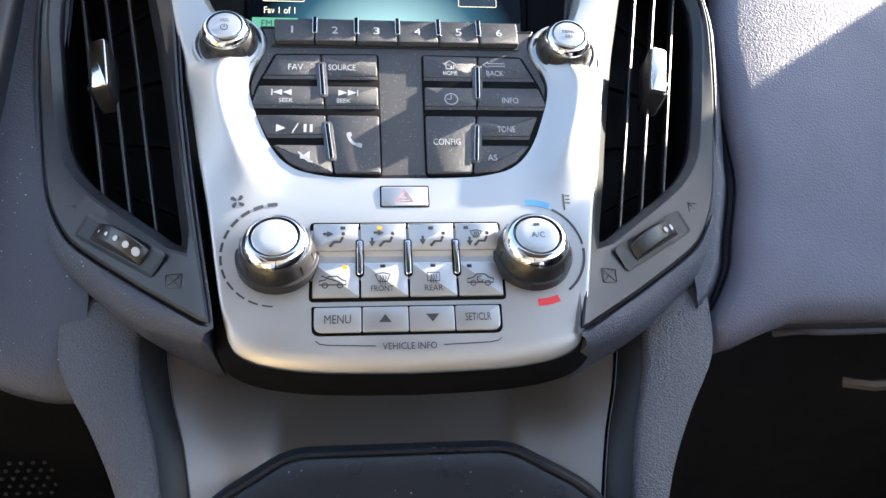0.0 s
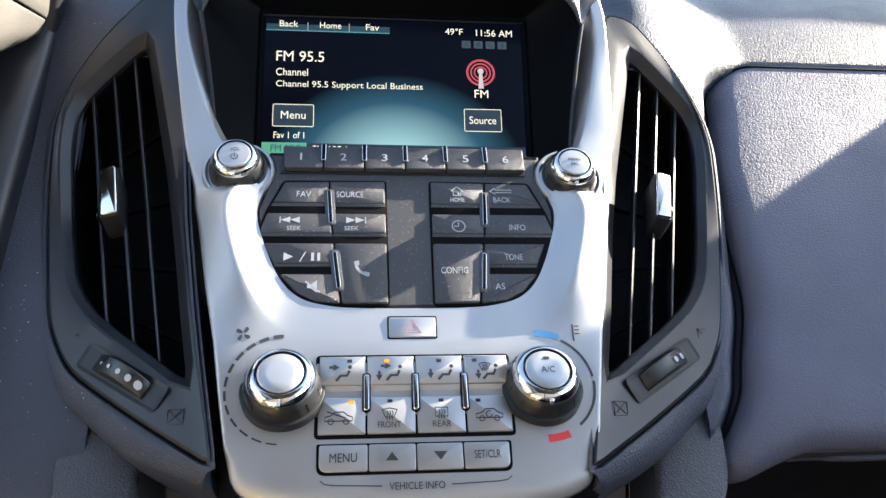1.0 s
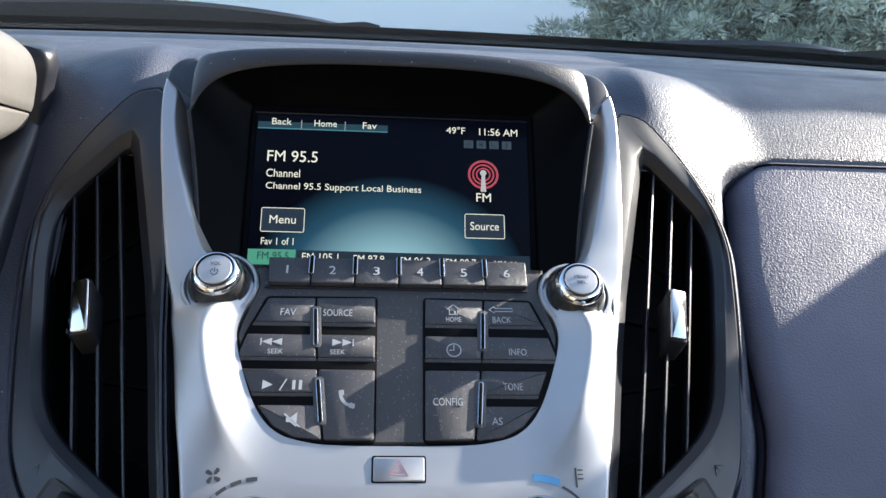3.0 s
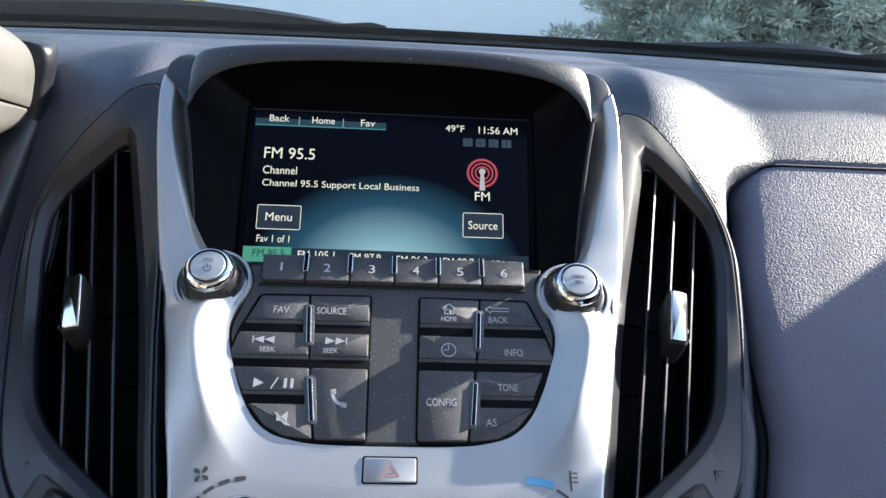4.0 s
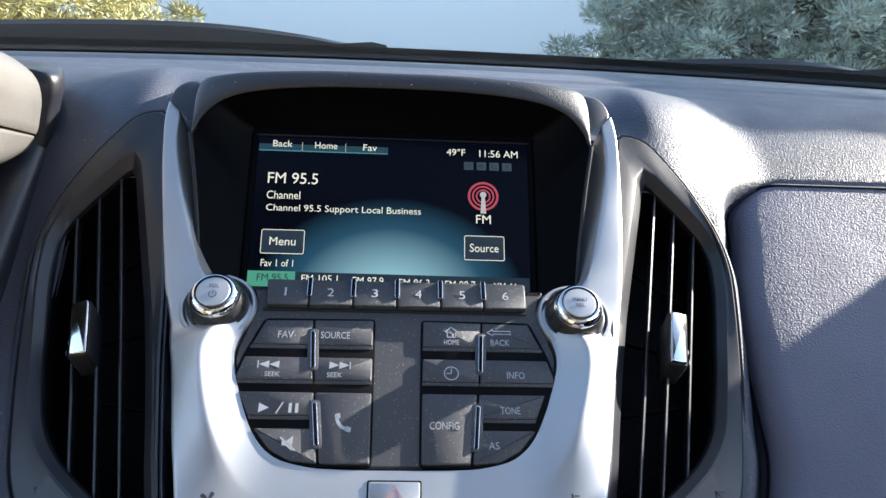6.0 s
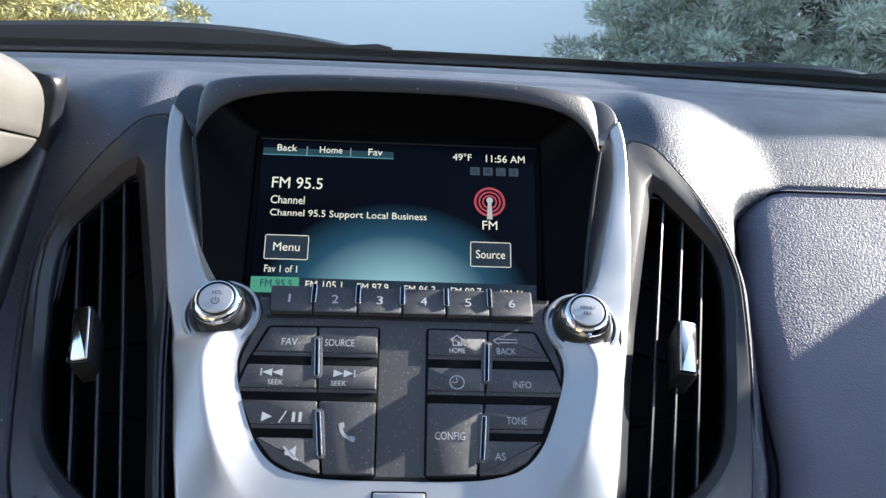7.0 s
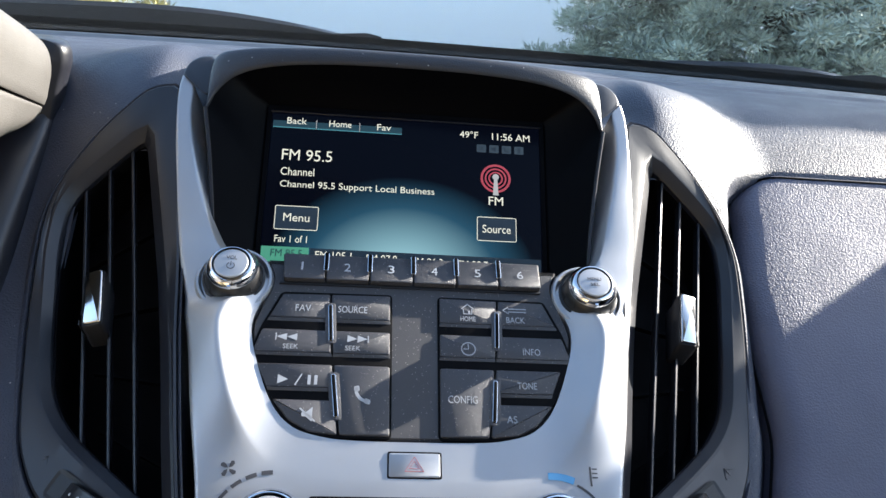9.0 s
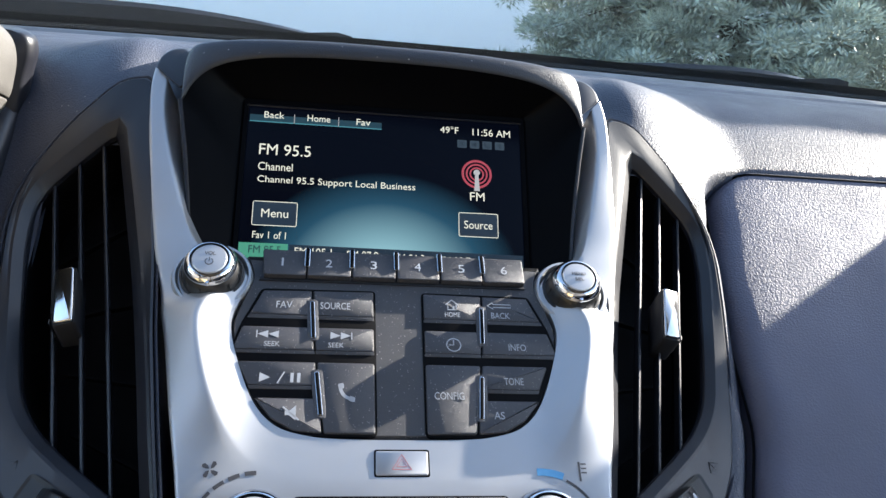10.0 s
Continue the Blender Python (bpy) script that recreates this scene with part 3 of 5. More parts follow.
for x, v, w, mat in ((-31.6, -19.0, UP, DARK_LED), (-13.4, -19.0, UP, ORANGE_LED), (12.2, -19.2, UP, DARK_LED), (30, -19.2, UP, DARK_LED),
                     (-30.6, -40.0, LOW, ORANGE_LED), (-12.2, -39.6, LOW, DARK_LED), (12.4, -39.6, LOW, DARK_LED), (30.4, -40.0, LOW, DARK_LED)):
    flat([(x - 1.2, v - 0.8), (x + 1.2, v - 0.8), (x + 1.2, v + 0.8), (x - 1.2, v + 0.8)], w, mat, climate, "telltale")

# fan ring, temperature ring and their signs on the bezel
for k in range(12):
    a0 = 92 + k * 15.0
    wide = 1.9 - 0.11 * k
    stroke(arc(-63.3, -32, 27.2, a0, a0 + 10.5, 4), wide, on_bezel, INK, stack, "ring_mark")
for k in range(4):
    a = 45 + 90 * k
    d, n = Vector((math.cos(radians(a)), math.sin(radians(a)))), Vector((-math.sin(radians(a)), math.cos(radians(a))))
    c = Vector((-84, -3.6))
    flat([c + d * 0.5, c + d * 1.8 - n * 0.6, c + d * 3.6 - n * 0.3, c + d * 4.0 + n * 0.8, c + d * 3.2 + n * 1.7, c + d * 1.6 + n * 1.0], on_bezel, INK, stack, "fan_mark")
stroke(arc(63.3, -32, 26.5, 62, 8, 10), 1.1, on_bezel, INK, stack, "ring_mark")
stroke(arc(63.3, -32, 26.5, 3, -52, 10), 1.3, on_bezel, INK, stack, "ring_mark")
stroke(arc(63.3, -32, 27.6, 92, 66, 6), 3.4, on_bezel, BLUE_INK, stack, "cold_mark")
stroke(arc(63.3, -32, 27.2, -67, -90, 6), 3.6, on_bezel, RED_INK, stack, "hot_mark")
stroke([(82.6, -9), (82.6, 0)], 0.9, on_bezel, INK, stack, "thermometer_mark")
for v in (-1, -3, -5):
    stroke([(83.4, v), (86, v)], 0.6, on_bezel, INK, stack, "thermometer_mark")

# ---- hazard switch ----
hazard = thing("hazard_switch", PANEL, "silver hazard switch with a thin red triangle", "switch")
part("surround", plate(rounded([(-12.9, -6.7), (12.5, -6.7), (12.5, 6.3), (-12.9, 6.3)], 1.2, 3), -9, 0.05, 0.1), DEEP, hazard)
part("button", plate(rounded([(-12.2, -6), (11.8, -6), (11.8, 5.6), (-12.2, 5.6)], 1.0, 3), -8, 0.40, 0.6), SILVER_KEY, hazard)
for s, wd in ((4.4, 0.45), (2.3, 0.35)):
    stroke([(-0.3 - s, -0.5 - s * 0.62), (-0.3 + s, -0.5 - s * 0.62), (-0.3, -0.5 + s * 0.95)], wd * 0.8, 0.52, DULL_RED, hazard, closed=True)

# ---- display ----
def screen_glow():
    """The lit picture: near black, with a pale blue-green dome at its foot."""
    m = bpy.data.materials.new("display_picture")
    m.use_nodes = True
    nt = m.node_tree
    b = nt.nodes["Principled BSDF"]
    b.inputs["Base Color"].default_value = (0.0012, 0.0012, 0.002, 1)
    b.inputs["Roughness"].default_value = 0.2
    b.inputs["Specular IOR Level"].default_value = 0.05
    co = nt.nodes.new("ShaderNodeTexCoord").outputs["Object"]
    mp = nt.nodes.new("ShaderNodeMapping")
    mp.vector_type = "POINT"
    mp.inputs["Location"].default_value = (0.0, 0.1, 0)
    mp.inputs["Scale"].default_value = (13.0, 15.5, 0)
    nt.links.new(co, mp.inputs["Vector"])
    g = nt.nodes.new("ShaderNodeTexGradient")
    g.gradient_type = "SPHERICAL"
    nt.links.new(mp.outputs[0], g.inputs["Vector"])
    r = nt.nodes.new("ShaderNodeValToRGB")
    r.color_ramp.elements[0].position, r.color_ramp.elements[0].color = 0.02, (0.0006, 0.0011, 0.0030, 1)
    r.color_ramp.elements[1].position, r.color_ramp.elements[1].color = 0.85, (0.20, 0.36, 0.40, 1)
    e = r.color_ramp.elements.new(0.3)
    e.color = (0.012, 0.045, 0.075, 1)
    nt.links.new(g.outputs["Color"], r.inputs["Fac"])
    nt.links.new(r.outputs["Color"], b.inputs["Emission Color"])
    b.inputs["Emission Strength"].default_value = 0.36
    return m


UI_TEXT = glowing("display_text", (0.56, 0.55, 0.46), 0.32)
UI_DIM = glowing("display_dim_sign", (0.014, 0.022, 0.028), 0.4)
UI_TAB = glowing("display_tab", (0.003, 0.018, 0.025), 0.4)
UI_TAB_EDGE = glowing("display_tab_edge", (0.03, 0.12, 0.14), 0.4)
UI_KEY = glowing("display_key", (0.004, 0.010, 0.018), 0.4)
UI_GREEN = glowing("display_green", (0.07, 0.32, 0.21), 0.20)
UI_RED = glowing("display_red", (0.22, 0.025, 0.035), 0.4)
UI_GREY = glowing("display_grey", (0.25, 0.25, 0.25), 0.38)

display = thing("radio_display", SCREEN, "lit radio display with station text on a dark picture", "screen")
# local mm: x from the middle, y up from the foot
part("picture", box(-82, 82, -4, 100, -3, 0, 0.5, 0.2), screen_glow(), display)
fr = rounded([(-84.5, -6), (84.5, -6), (84.5, 102.5), (-84.5, 102.5)], 2, 3)
fi = rounded([(-82, -4), (82, -4), (82, 100), (-82, 100)], 1, 3)
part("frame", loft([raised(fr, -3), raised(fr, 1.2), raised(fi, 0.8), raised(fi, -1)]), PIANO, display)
for text, x, v, wd, ht, mat in (
        ("Back", -67, 93.2, 11.6, 4.2, UI_TEXT), ("Home", -41, 92.8, 13.4, 4.2, UI_TEXT), ("Fav", -14.5, 92.4, 8.4, 4.2, UI_TEXT),
        ("49\u00b0F", 37.8, 91.4, 11.4, 4.6, UI_TEXT), ("11:56 AM", 64, 91.0, 23.6, 4.6, UI_TEXT),
        ("FM 95.5", -59.5, 70.8, 29.5, 7.0, UI_TEXT), ("Channel", -64.4, 60.0, 19.6, 5.0, UI_TEXT), ("Channel 95.5 Support Local Business", -28.5, 51.4, 91, 5.4, UI_TEXT),
        ("Menu", -63, 31.2, 15, 5.0, UI_TEXT), ("Source", 54.6, 30.2, 17.0, 5.0, UI_TEXT), ("Fav 1 of 1", -65.3, 18.0, 18.4, 4.2, UI_TEXT), ("FM", 54.3, 48.2, 8.8, 5.4, UI_TEXT),
        ("FM 105.1", -40.5, 9.2, 20.6, 4.4, UI_TEXT), ("FM 97.9", -12.8, 8.6, 17.6, 4.4, UI_TEXT),
        ("FM 96.3", 13.8, 8.0, 17.6, 4.4, UI_TEXT), ("FM 98.7", 40.4, 7.6, 17.6, 4.4, UI_TEXT), ("XM 44", 66.5, 7.0, 13.4, 4.4, UI_TEXT)):
    lettering(text, x, v, wd, ht, 0.30, mat, display, "screen_text")
lettering("FM 95.5", -67.2, 9.4, 17.6, 4.4, 0.34, UI_KEY, display, "screen_text")
for k in range(3):
    flat([(-81 + 26 * k, 89), (-55.6 + 26 * k, 89), (-55.6 + 26 * k, 93), (-81 + 26 * k, 93)], 0.10, UI_TAB, display, "screen_tab")
    flat([(-81 + 26 * k, 88.4), (-55.6 + 26 * k, 88.4), (-55.6 + 26 * k, 89), (-81 + 26 * k, 89)], 0.12, UI_TAB_EDGE, display, "screen_tab")
for x0, x1, v0, v1 in ((-75.3, -50.7, 23.8, 38.2), (43.0, 66.4, 22.8, 37.6)):
    ring = rounded([(x0, v0), (x1, v0), (x1, v1), (x0, v1)], 0.8, 2)
    flat(ring, 0.10, UI_KEY, display, "screen_key")
    stroke(ring, 0.4, 0.2, UI_TEXT, display, "screen_key_rim", closed=True)
flat([(-81.5, 4), (-54.6, 4), (-54.6, 13.2), (-81.5, 13.2)], 0.12, UI_GREEN, display, "screen_tab")
flat([(-54, 4), (81, 4), (81, 12.4), (-54, 13.0)], 0.10, UI_KEY, display, "screen_tab")
for k in range(4):
    x = -26.6 + 27 * k
    stroke([(x, 4), (x, 12.4)], 0.3, 0.14, UI_DIM, display, "screen_line")
for k in range(4):
    x = 45.6 + 7.8 * k
    flat(rounded([(x - 2.9, 80), (x + 2.9, 80), (x + 2.9, 85.2), (x - 2.9, 85.2)], 0.5, 2), 0.1, UI_DIM, display, "screen_sign")
UI_SIGN = glowing("display_sign_dark", (0.002, 0.004, 0.007), 0.4)
stroke([(43.8, 81.4), (45, 81.4), (46.4, 83.8), (47.6, 83.8)], 0.5, 0.16, UI_SIGN, display, "screen_sign")
stroke([(43.8, 83.8), (45, 83.8), (46.4, 81.4), (47.6, 81.4)], 0.5, 0.16, UI_SIGN, display, "screen_sign")
flat([(51.6, 82), (52.6, 82), (54.4, 80.8), (54.4, 84.4), (52.6, 83.2), (51.6, 83.2)], 0.16, UI_SIGN, display, "screen_sign")
stroke(smooth_curve([(59.8, 84.2), (59.9, 82.6), (61.0, 81.4), (62.8, 81.0)], 4), 0.9, 0.16, UI_SIGN, display, "screen_sign")
stroke([(69, 81), (69, 84.2)], 1.2, 0.16, UI_SIGN, display, "screen_sign")
for x in (-55.3, -29.3):
    stroke([(x, 88.6), (x, 94.6)], 0.35, 0.16, UI_GREY, display, "screen_line")
part("inner_frame", sweep([(-83, 98.5, 0.9), (0, 98.5, 0.9), (83, 98.5, 0.9)], 0.5, 6), BLACK, display)
for r, wd in ((8.6, 1.4), (6.2, 1.0), (4.0, 0.9)):
    stroke(arc(54.3, 63, r, 0, 350, 36), wd, 0.14, UI_RED, display, "screen_sign", closed=True)
flat([(54.3 + 2.0 * math.cos(a), 64 + 2.0 * math.sin(a)) for a in (k * math.pi / 6 for k in range(12))], 0.2, UI_GREY, display, "screen_sign")
flat([(53.3, 63), (55.3, 63), (56, 52), (52.6, 52)], 0.18, UI_GREY, display, "screen_sign")

# recess and hood round the display
hood = thing("display_hood", SCREEN, "dark plastic hood arching over the display recess", "dashboard trim")
BROW_MOUTH = [(117, 91), (113, 99.5), (106, 107), (97, 111.5), (84, 114.2), (66, 116), (34, 117.6), (0, 118)]
BROW_CREST = [(117.6, 92), (118.4, 108), (117.6, 120), (114, 126.5), (104, 128), (68, 128.3), (34, 129), (0, 129)]
SIDE_MOUTH = [(104, -4), (107, 25), (112, 62), (117, 91)]


def both_sides(half, per=6):
    """A line over the display from its right half, which runs from the outer end to the middle."""
    row = smooth_curve(half, per)
    return [Vector((-p.x, p.y)) for p in row[:-1]] + row[::-1]


def lip_w(v):
    return 12.0 + 4.0 * max(0.0, min(1.0, (v - 30) / 60))


def brow_w(x):
    """The brow's face wraps back towards its ends."""
    return 28.0 - 13.0 * (abs(x) / 117) ** 4


mouth = both_sides(SIDE_MOUTH + BROW_MOUTH[1:], 6)
back_ring = resample([(-84, -5), (-84, 50), (-84, 102), (0, 102), (84, 102), (84, 50), (84, -5)], len(mouth), closed=False)
loops = [raised(back_ring, -1.0), [Vector((b.x, b.y, 1.0)).lerp(Vector((m.x, m.y, lip_w(m.y) - 2)), 0.5) for b, m in zip(back_ring, mouth)],
         raised(mouth, lambda x, y: (lip_w(y) if y < 91 else brow_w(x)) - 0.5)]
part("hood_shell", loft(loops, closed=False), PIANO, hood, "recess wall with its shade in the near-black colour")
for s in (-1, 1):           # the recess's thin side edges, behind the bezel
    side = smooth_curve(SIDE_MOUTH, 6)
    part("recess_edge", loft([[Vector((s * (p.x + g), p.y, lip_w(p.y) + h)) for p in side] for g, h in ((0.0, -0.5), (0.5, 0.2), (1.6, 0.2), (2.6, -1.2), (4.0, -12.0))], closed=False), POD, hood)
low_line = both_sides(BROW_MOUTH, 7)
high_line = resample(both_sides(BROW_CREST, 7), len(low_line), closed=False)
low_line = resample(low_line, len(low_line), closed=False)
loops = []
for f, h in ((0.0, -7.0), (0.0, -0.8), (0.05, 0.3), (0.16, 1.0), (0.4, 1.6), (0.65, 1.6), (0.84, 0.9), (0.95, -0.5), (1.0, -2.6)):
    loops.append([Vector((m.lerp(c, f).x, m.lerp(c, f).y, brow_w(m.lerp(c, f).x) + h)) for m, c in zip(low_line, high_line)])
for d in (6, 20, 50, 80, 110):    # the top runs forward, level with the dash
    loops.append([Vector((c.x * (1 + d * 0.0004), c.y + 0.52 * d - 0.0006 * d * d, brow_w(c.x) - 2.6 - 0.829 * d)) for c in high_line])
part("brow", loft(loops, closed=False), BROW, hood, "thick rounded brow over the screen", smooth=60)
SHOULDER = [(135, 230), (127, 221.5), (118, 213.5), (117, 228), (117, 243), (120, 247), (127, 246), (133, 240)]
for s in (-1, 1):
    loops = []
    for d, grow in ((-1.5, 0.90), (-0.6, 0.97), (1.0, 1.0), (14, 1.0), (34, 0.92), (60, 0.7)):
        c = (122, 232)
        loops.append([Vector((s * (c[0] + (x - c[0]) * grow) - 6, c[1] + (v - c[1]) * grow + 0.788 * d, face_w(v) * 0.4 + 12.5 - 0.616 * d)) for x, v in rounded(SHOULDER, [3, 6, 3, 5, 5, 5, 8, 8], 4)])
    ob = part("shoulder", loft(loops, True, True, True), POD, hood)
    ob.matrix_parent_inverse = SCREEN.inverted() @ PANEL

# ---- air vents ----
def pod_w(x, v):
    """The vent surrounds turn away from the stack and stand more upright than it."""
    sunk = 11.0 * max(0.0, min(1.0, (v - 15) / 90)) * max(0.0, min(1.0, (160 - abs(x)) / 35)) ** 1.5      # beside the bezel
    return -(10 + 0.42 * (abs(x) - 110) - 0.17 * (v + 35)) - sunk


POD_OPEN = [(154, 194), (176, 178), (195, 161), (195, 132), (185, 76), (178, 46), (167, 29), (152, 15), (108, -21), (119, 36), (134, 108)]
POD_OUT = [(138, 222), (155, 221), (181, 199), (200, 171), (206, 148), (204, 120), (200, 85), (191, 35), (186, 14), (173, -9), (157, -22), (127, -44), (90, -69), (101, -14), (115, 62)]
RIM_OUT = [(138, 227), (158, 226), (187, 204), (207, 175), (214, 148), (212, 120), (209, 80), (203, 28), (195, 0), (180, -20), (134, -59), (91, -79), (99, -20), (113, 60)]


def pod(side):
    sh = -4.5
    place = lambda pts, h: [Vector((side * p[0] + sh, p[1], pod_w(p[0], p[1]) + h)) for p in pts]
    tilt = lambda pts: [Vector((p[0], p[1] - 3.0 * side)) for p in pts]
    n = 128
    opening = resample(rounded(POD_OPEN, [5, 12, 12, 12, 10, 14, 14, 12, 4, 6, 6], 4), n)
    outer = resample(rounded(tilt(POD_OUT), [3, 12, 14, 16, 16, 16, 16, 18, 16, 12, 12, 10, 3, 6, 6], 4), n)
    rim = resample(rounded(tilt(RIM_OUT), [3, 12, 14, 16, 16, 16, 16, 18, 18, 18, 14, 3, 6, 6], 4), n)
    ob = thing("air_vent", PANEL, "dark dashboard air vent with upright vanes and a chrome slider", "air vent", "dashboard vents")
    deep = [Vector((p.x - 4, p.y)) for p in opening]
    part("surround", loft([place(outer, -14), place(outer, -1.0), place(inset(outer, 1.2), 0.0), place([o.lerp(p, 0.55) for o, p in zip(inset(outer, 1.2), inset(opening, -7))], -1.0),
                           place(inset(opening, -7), -2.0), place(inset(opening, -5.5), -2.6), place(inset(opening, -0.8), -8.0), place(opening, -9.5), place(inset(opening, 0.4), -13)]), POD, ob, smooth=16)
    # Duct and rear vanes: shade inside the vent is put into the colour.
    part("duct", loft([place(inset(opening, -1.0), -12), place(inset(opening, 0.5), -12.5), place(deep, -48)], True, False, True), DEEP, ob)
    part("grained_rim", loft([place(rim, -60), place(rim, -9), place(inset(rim, 2), -5.0), place([a.lerp(b, 0.55) for a, b in zip(rim, outer)], -2.4), place(inset(outer, -2.2), -1.6), place(inset(outer, -1.2), -2.6), place(inset(outer, -0.6), -8)]), DASH_TOP, ob, smooth=60)
    part("seam", loft([place(inset(outer, -1.6), -5.5), place(inset(outer, -1.2), -3.4), place(inset(outer, 0.2), -3.4), place(inset(outer, 0.4), -5.5)]), DEEP, ob, "dark seam round the vent")
    for (x0, v0), (x1, v1) in (((186, 162), (157, 18)), ((174, 176), (140, 5)), ((162, 188), (124, -8))):
        d = Vector((x1 - x0, v1 - v0)).normalized() * 7
        a, b = Vector((x0, v0)) - d, Vector((x1, v1)) + d
        loops = []
        for h, t in ((-19, 0.7), (-14, 1.1), (-11.2, 0.9), (-10.6, 0.4)):
            loops.append(place([(a.x - t, a.y), (a.x + t, a.y), (b.x + t, b.y), (b.x - t, b.y)], h))
        part("vane", loft(loops, True, True, True), POD, ob)
    for f in (0.2, 0.42, 0.64, 0.86):
        pts = [Vector(POD_OPEN[i]).lerp(Vector(POD_OPEN[j]), f) for i, j in ((0, 8), (2, 7))]
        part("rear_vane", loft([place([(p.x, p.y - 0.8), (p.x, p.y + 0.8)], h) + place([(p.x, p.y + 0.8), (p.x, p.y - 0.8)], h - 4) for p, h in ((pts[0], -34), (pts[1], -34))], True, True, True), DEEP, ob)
    # slider on the middle vane
    c = (157 if side > 0 else 161, 87)
    frame_ = [(c[0] - 6 + 2.2, c[1] + 15.5), (c[0] + 6 + 2.2, c[1] + 15.5), (c[0] + 6 - 2.6, c[1] - 15.5), (c[0] - 6 - 2.6, c[1] - 15.5)]
    body = rounded(frame_, 2.5, 3)
    part("slider", loft([place(body, -16), place(body, 4), place(inset(body, 0.6), 5)], True, True, True), BLACK, ob)
    face = inset(body, 0.9)
    part("slider_face", loft([place(face, 4), place(face, 5.8), place(inset(face, 0.35), 6.5), place(inset(face, 0.9), 6.9)], True, True, True), SATIN_CHROME, ob, "chrome slider face")
    for k in range(5):                                  # ribs down the slider's flank
        rib = [(c[0] + 6.2 - 0.6, c[1] + 12 - 5.5 * k), (c[0] + 6.8 - 0.6, c[1] + 12 - 5.5 * k), (c[0] + 6.6 - 0.9, c[1] + 9.4 - 5.5 * k), (c[0] + 6.0 - 0.9, c[1] + 9.4 - 5.5 * k)]
        part("slider_rib", loft([place(rib, -12), place(rib, 3.2)], True, True, True), RUBBER, ob)
    # thumbwheel in its pocket
    p0, p1 = Vector((161, -3)), Vector((121, -30))
    d = (p1 - p0).normalized()
    nrm = Vector((-d.y, d.x))
    pocket = rounded([p0 + nrm * 6 - d * 3, p0 - nrm * 6 - d * 3, p1 - nrm * 6 + d * 3, p1 + nrm * 6 + d * 3], 2, 3)
    part("pocket", loft([place(inset(pocket, -0.8), -0.3), place(inset(pocket, -0.8), 0.25), place(pocket, 0.1), place(inset(pocket, 1.5), -0.5)], True, True, True), BLACK, ob)
    mid = (p0 + p1) / 2
    bm = bmesh.new()
    ring = []
    for k in range(29):
        a = radians(-52 + 104 * k / 28)
        q = mid + d * 22.5 * math.sin(a)
        h = 22.5 * math.cos(a) - 13.6 + (0.35 if k % 2 else 0.0)
        ring.append([Vector((side * (q + nrm * s).x + sh, (q + nrm * s).y, pod_w((q + nrm * s).x, (q + nrm * s).y) + h - e)) for s, e in ((-4.2, 9), (-4.2, 0.6), (-3.6, 0), (3.6, 0), (4.2, 0.6), (4.2, 9))])
    loft(ring, False, False, False, bm)
    wheel = part("thumbwheel", bm, RUBBER, ob)
    for k in range(5) if side < 0 else (0, 1):
        a = radians(-30 + 17 * k)
        q = mid + d * 22.6 * math.sin(a) + nrm * 0.4
        h = 22.6 * math.cos(a) - 12.9
        rad = 0.7 + 0.33 * k if side < 0 else 1.7 - 0.2 * k
        dot = [Vector((q.x + rad * math.cos(t), q.y + rad * math.sin(t))) for t in (i * math.pi / 6 for i in range(12))]
        lift = lambda e: [Vector((side * p.x + sh, p.y, pod_w(p.x, p.y) + h - (p - q).dot(d) * math.tan(a) * 0.9 + e)) for p in dot]
        part("level_dot", loft([lift(-0.4), lift(0.1)], True, True, True), WHITE_INK, wheel)
    # moulded closed and open signs
    for cx, cv, s in ((110, -41, 4.0), (172, 9, 3.0)):
        for pts in ([(-s, -s), (s, -s * 0.7), (s, s), (-s, s * 0.8)], [(-s, -s), (0, 0.2), (s, s)], [(-s, s * 0.8), (0, 0), (s, -s * 0.7)]):
            path = [Vector((side * (cx + x) + sh, cv + v, pod_w(cx + x, cv + v) - 1.05 if cx > 150 else pod_w(cx + x, cv + v) - 0.55)) for x, v in pts]
            if len(pts) == 4:
                path.append(path[0])
            part("moulded_sign", sweep(path, 0.24, 5), POD, ob)
    return ob


pod(-1)
pod(1)

# ---- dashboard body ----
PROFILE = [(0.52, 1.100), (0.47, 1.106), (0.40, 1.106), (0.32, 1.104), (0.262, 1.099), (0.224, 1.088), (0.19, 1.068), (0.145, 1.033), (0.10, 0.996), (0.055, 0.957), (0.012, 0.918)]
FOOT = [(-0.003, 0.903), (-0.009, 0.892), (-0.007, 0.881), (0.007, 0.874), (0.04, 0.872), (0.10, 0.874)]


def ease(a, b, t):
    u = max(0.0, min(1.0, (t - a) / (b - a)))
    return u * u * (3 - 2 * u)


def pad_left(z):
    """The pad's inner edge: a round shoulder on top, then nearly straight, sweeping inward at its foot."""
    top = 0.010 * ease(1.000, 1.040, z) + 0.040 * max(0.0, min(1.0, (z - 1.036) / 0.027)) ** 2.6
    foot = -0.013 * ease(0.950, 0.910, z) - 0.022 * ease(0.918, 0.892, z)
    return 0.193 + top + foot


